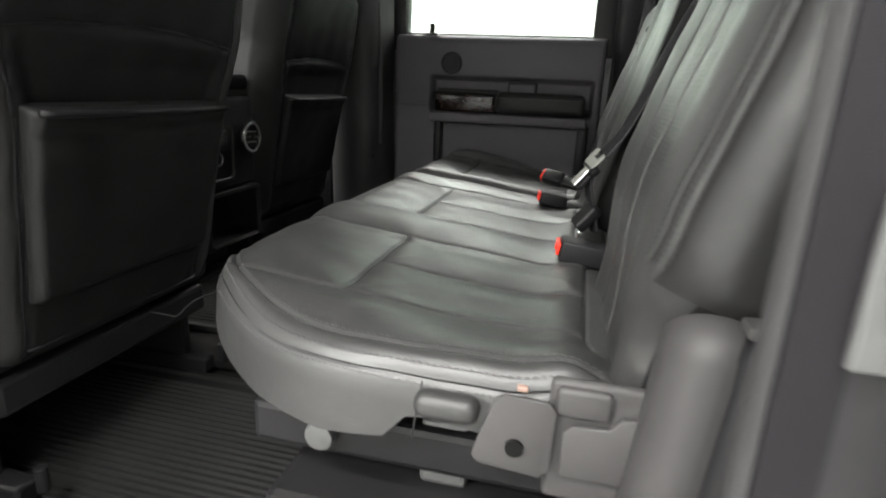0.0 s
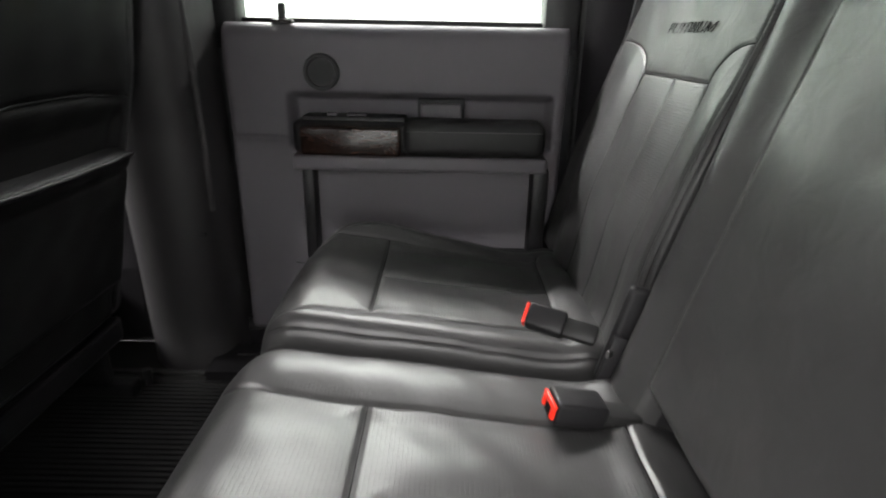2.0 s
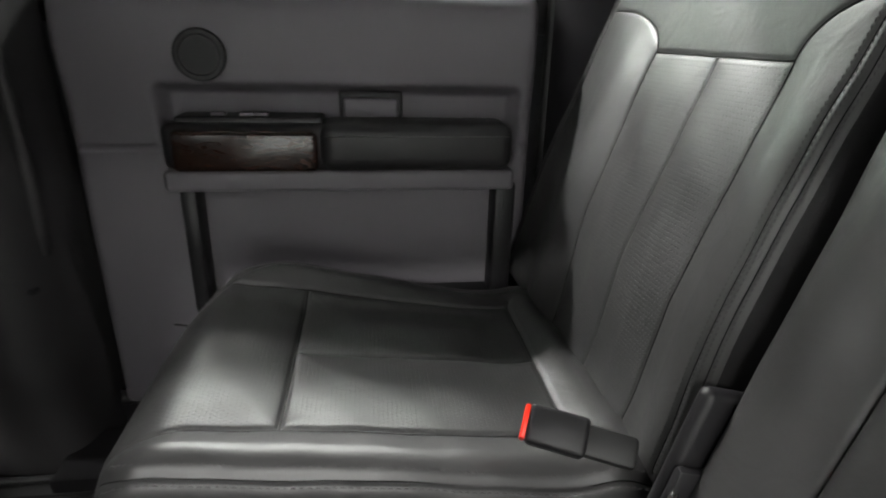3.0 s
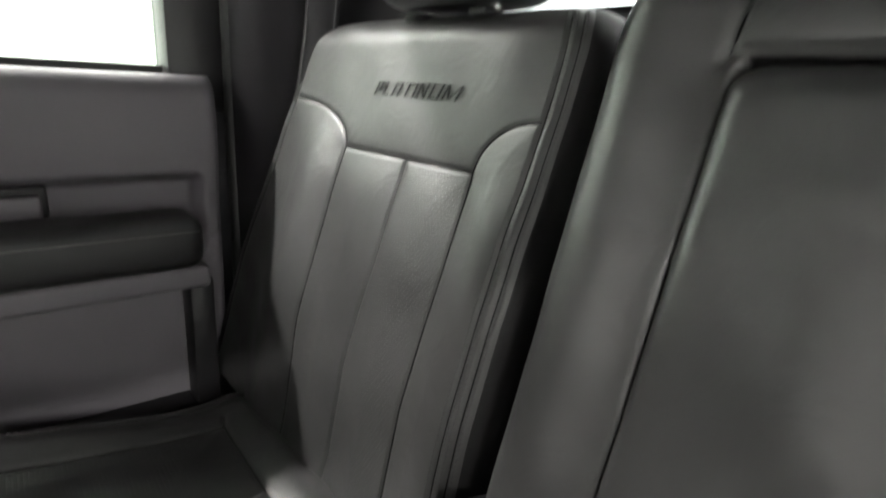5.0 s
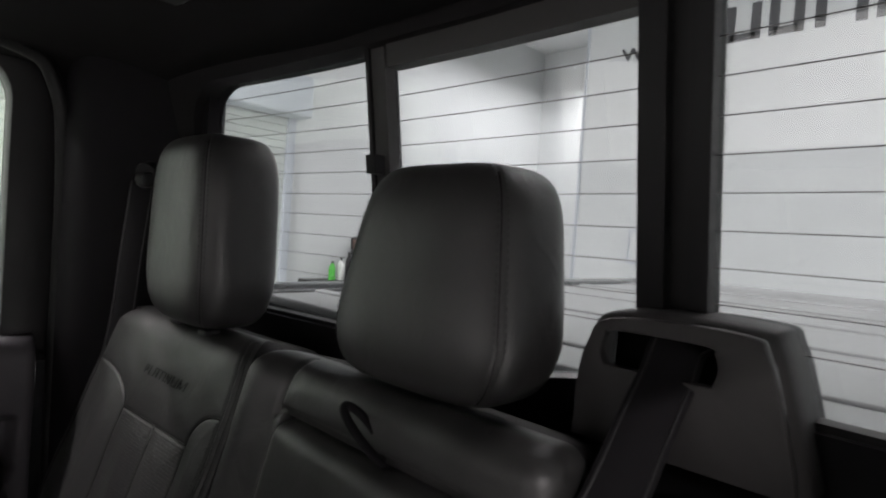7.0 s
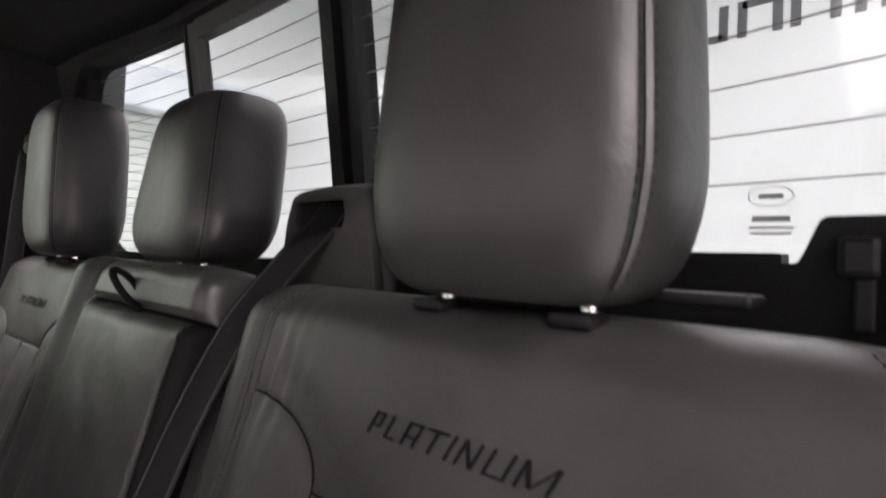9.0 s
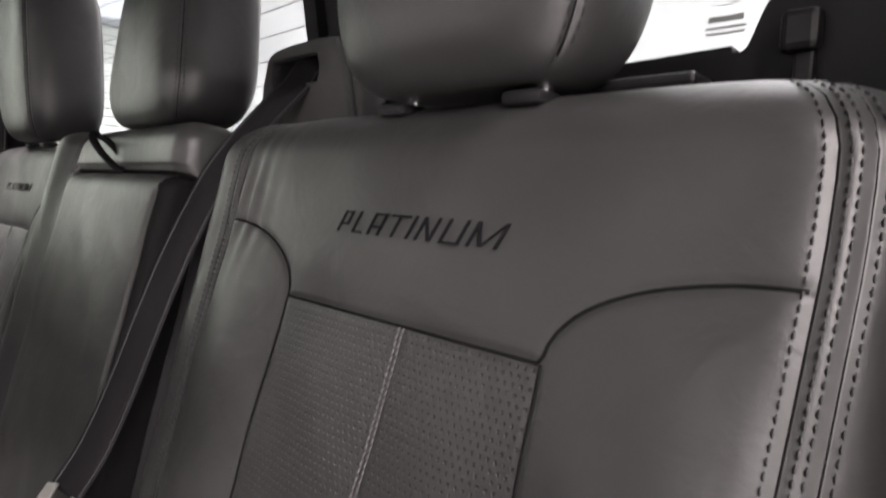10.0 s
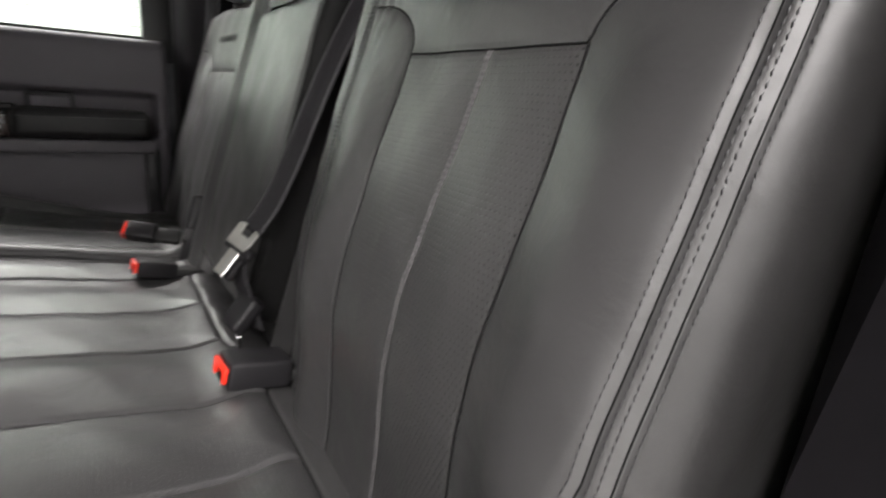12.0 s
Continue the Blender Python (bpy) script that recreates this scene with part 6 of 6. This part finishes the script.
def bottle(x, y, z, h, r, colour, label, cap="black"):
    ob = thing("bottle", label, "bottle", (x, y, z), "bottles on the shelf")
    b = rod((x, y, z), (x, y, z + h * 0.7), r, 14, bevel=r * 0.2)
    part("body", b, COLOURS[colour], ob, smooth=True)
    part("neck", rod((x, y, z + h * 0.7), (x, y, z + h * 0.88), r * 0.9, 14, r2=r * 0.35), COLOURS[colour], ob, smooth=True)
    part("cap", rod((x, y, z + h * 0.88), (x, y, z + h), r * 0.38, 10), COLOURS[cap], ob, smooth=True)
    return ob


for i, (dx, h, r, c) in enumerate(((-0.48, 0.20, 0.035, "green"), (-0.37, 0.24, 0.04, "white"), (-0.27, 0.30, 0.035, "black"), (-0.18, 0.18, 0.045, "white"), (0.02, 0.16, 0.05, "black"),
                                   (0.12, 0.13, 0.05, "yellow"), (0.26, 0.17, 0.045, "white"), (0.38, 0.22, 0.04, "green"), (0.50, 0.15, 0.05, "yellow"))):
    bottle(3.82 + dx, 5.80, 0.476, h, r, c, "small %s bottle on the wall shelf" % c)
for x, c, s in ((3.55, "teal", 0.10), (3.70, "blue", 0.13), (3.88, "yellow", 0.17), (4.06, "white", 0.14)):
    ob = thing("tub", "%s plastic tub on a low bench" % c, "tub", (x, 5.8, 0.15), "tubs on the bench")
    part("tub_body", rod((x, 5.80, 0.15), (x, 5.80, 0.15 + s * 1.2), s * 0.5, 16, r2=s * 0.58, bevel=0.006), COLOURS[c], ob, smooth=True)
    part("tub_lid", rod((x, 5.80, 0.15 + s * 1.2), (x, 5.80, 0.165 + s * 1.2), s * 0.62, 16), COLOURS["white" if c != "white" else "blue"], ob, smooth=True)
bench = thing("low_bench", "pale low bench against the wall", "bench", (3.9, 5.8, GROUND))
part("bench_top", box((1.6, 0.40, 0.04), (3.9, 5.80, 0.13), 0.004), HALL_EDGE, bench, "pale bench top")
for x in (3.2, 4.6):
    part("bench_leg", box((0.05, 0.36, 0.77), (x, 5.80, GROUND + 0.385), 0.004), HALL_EDGE, bench, "")
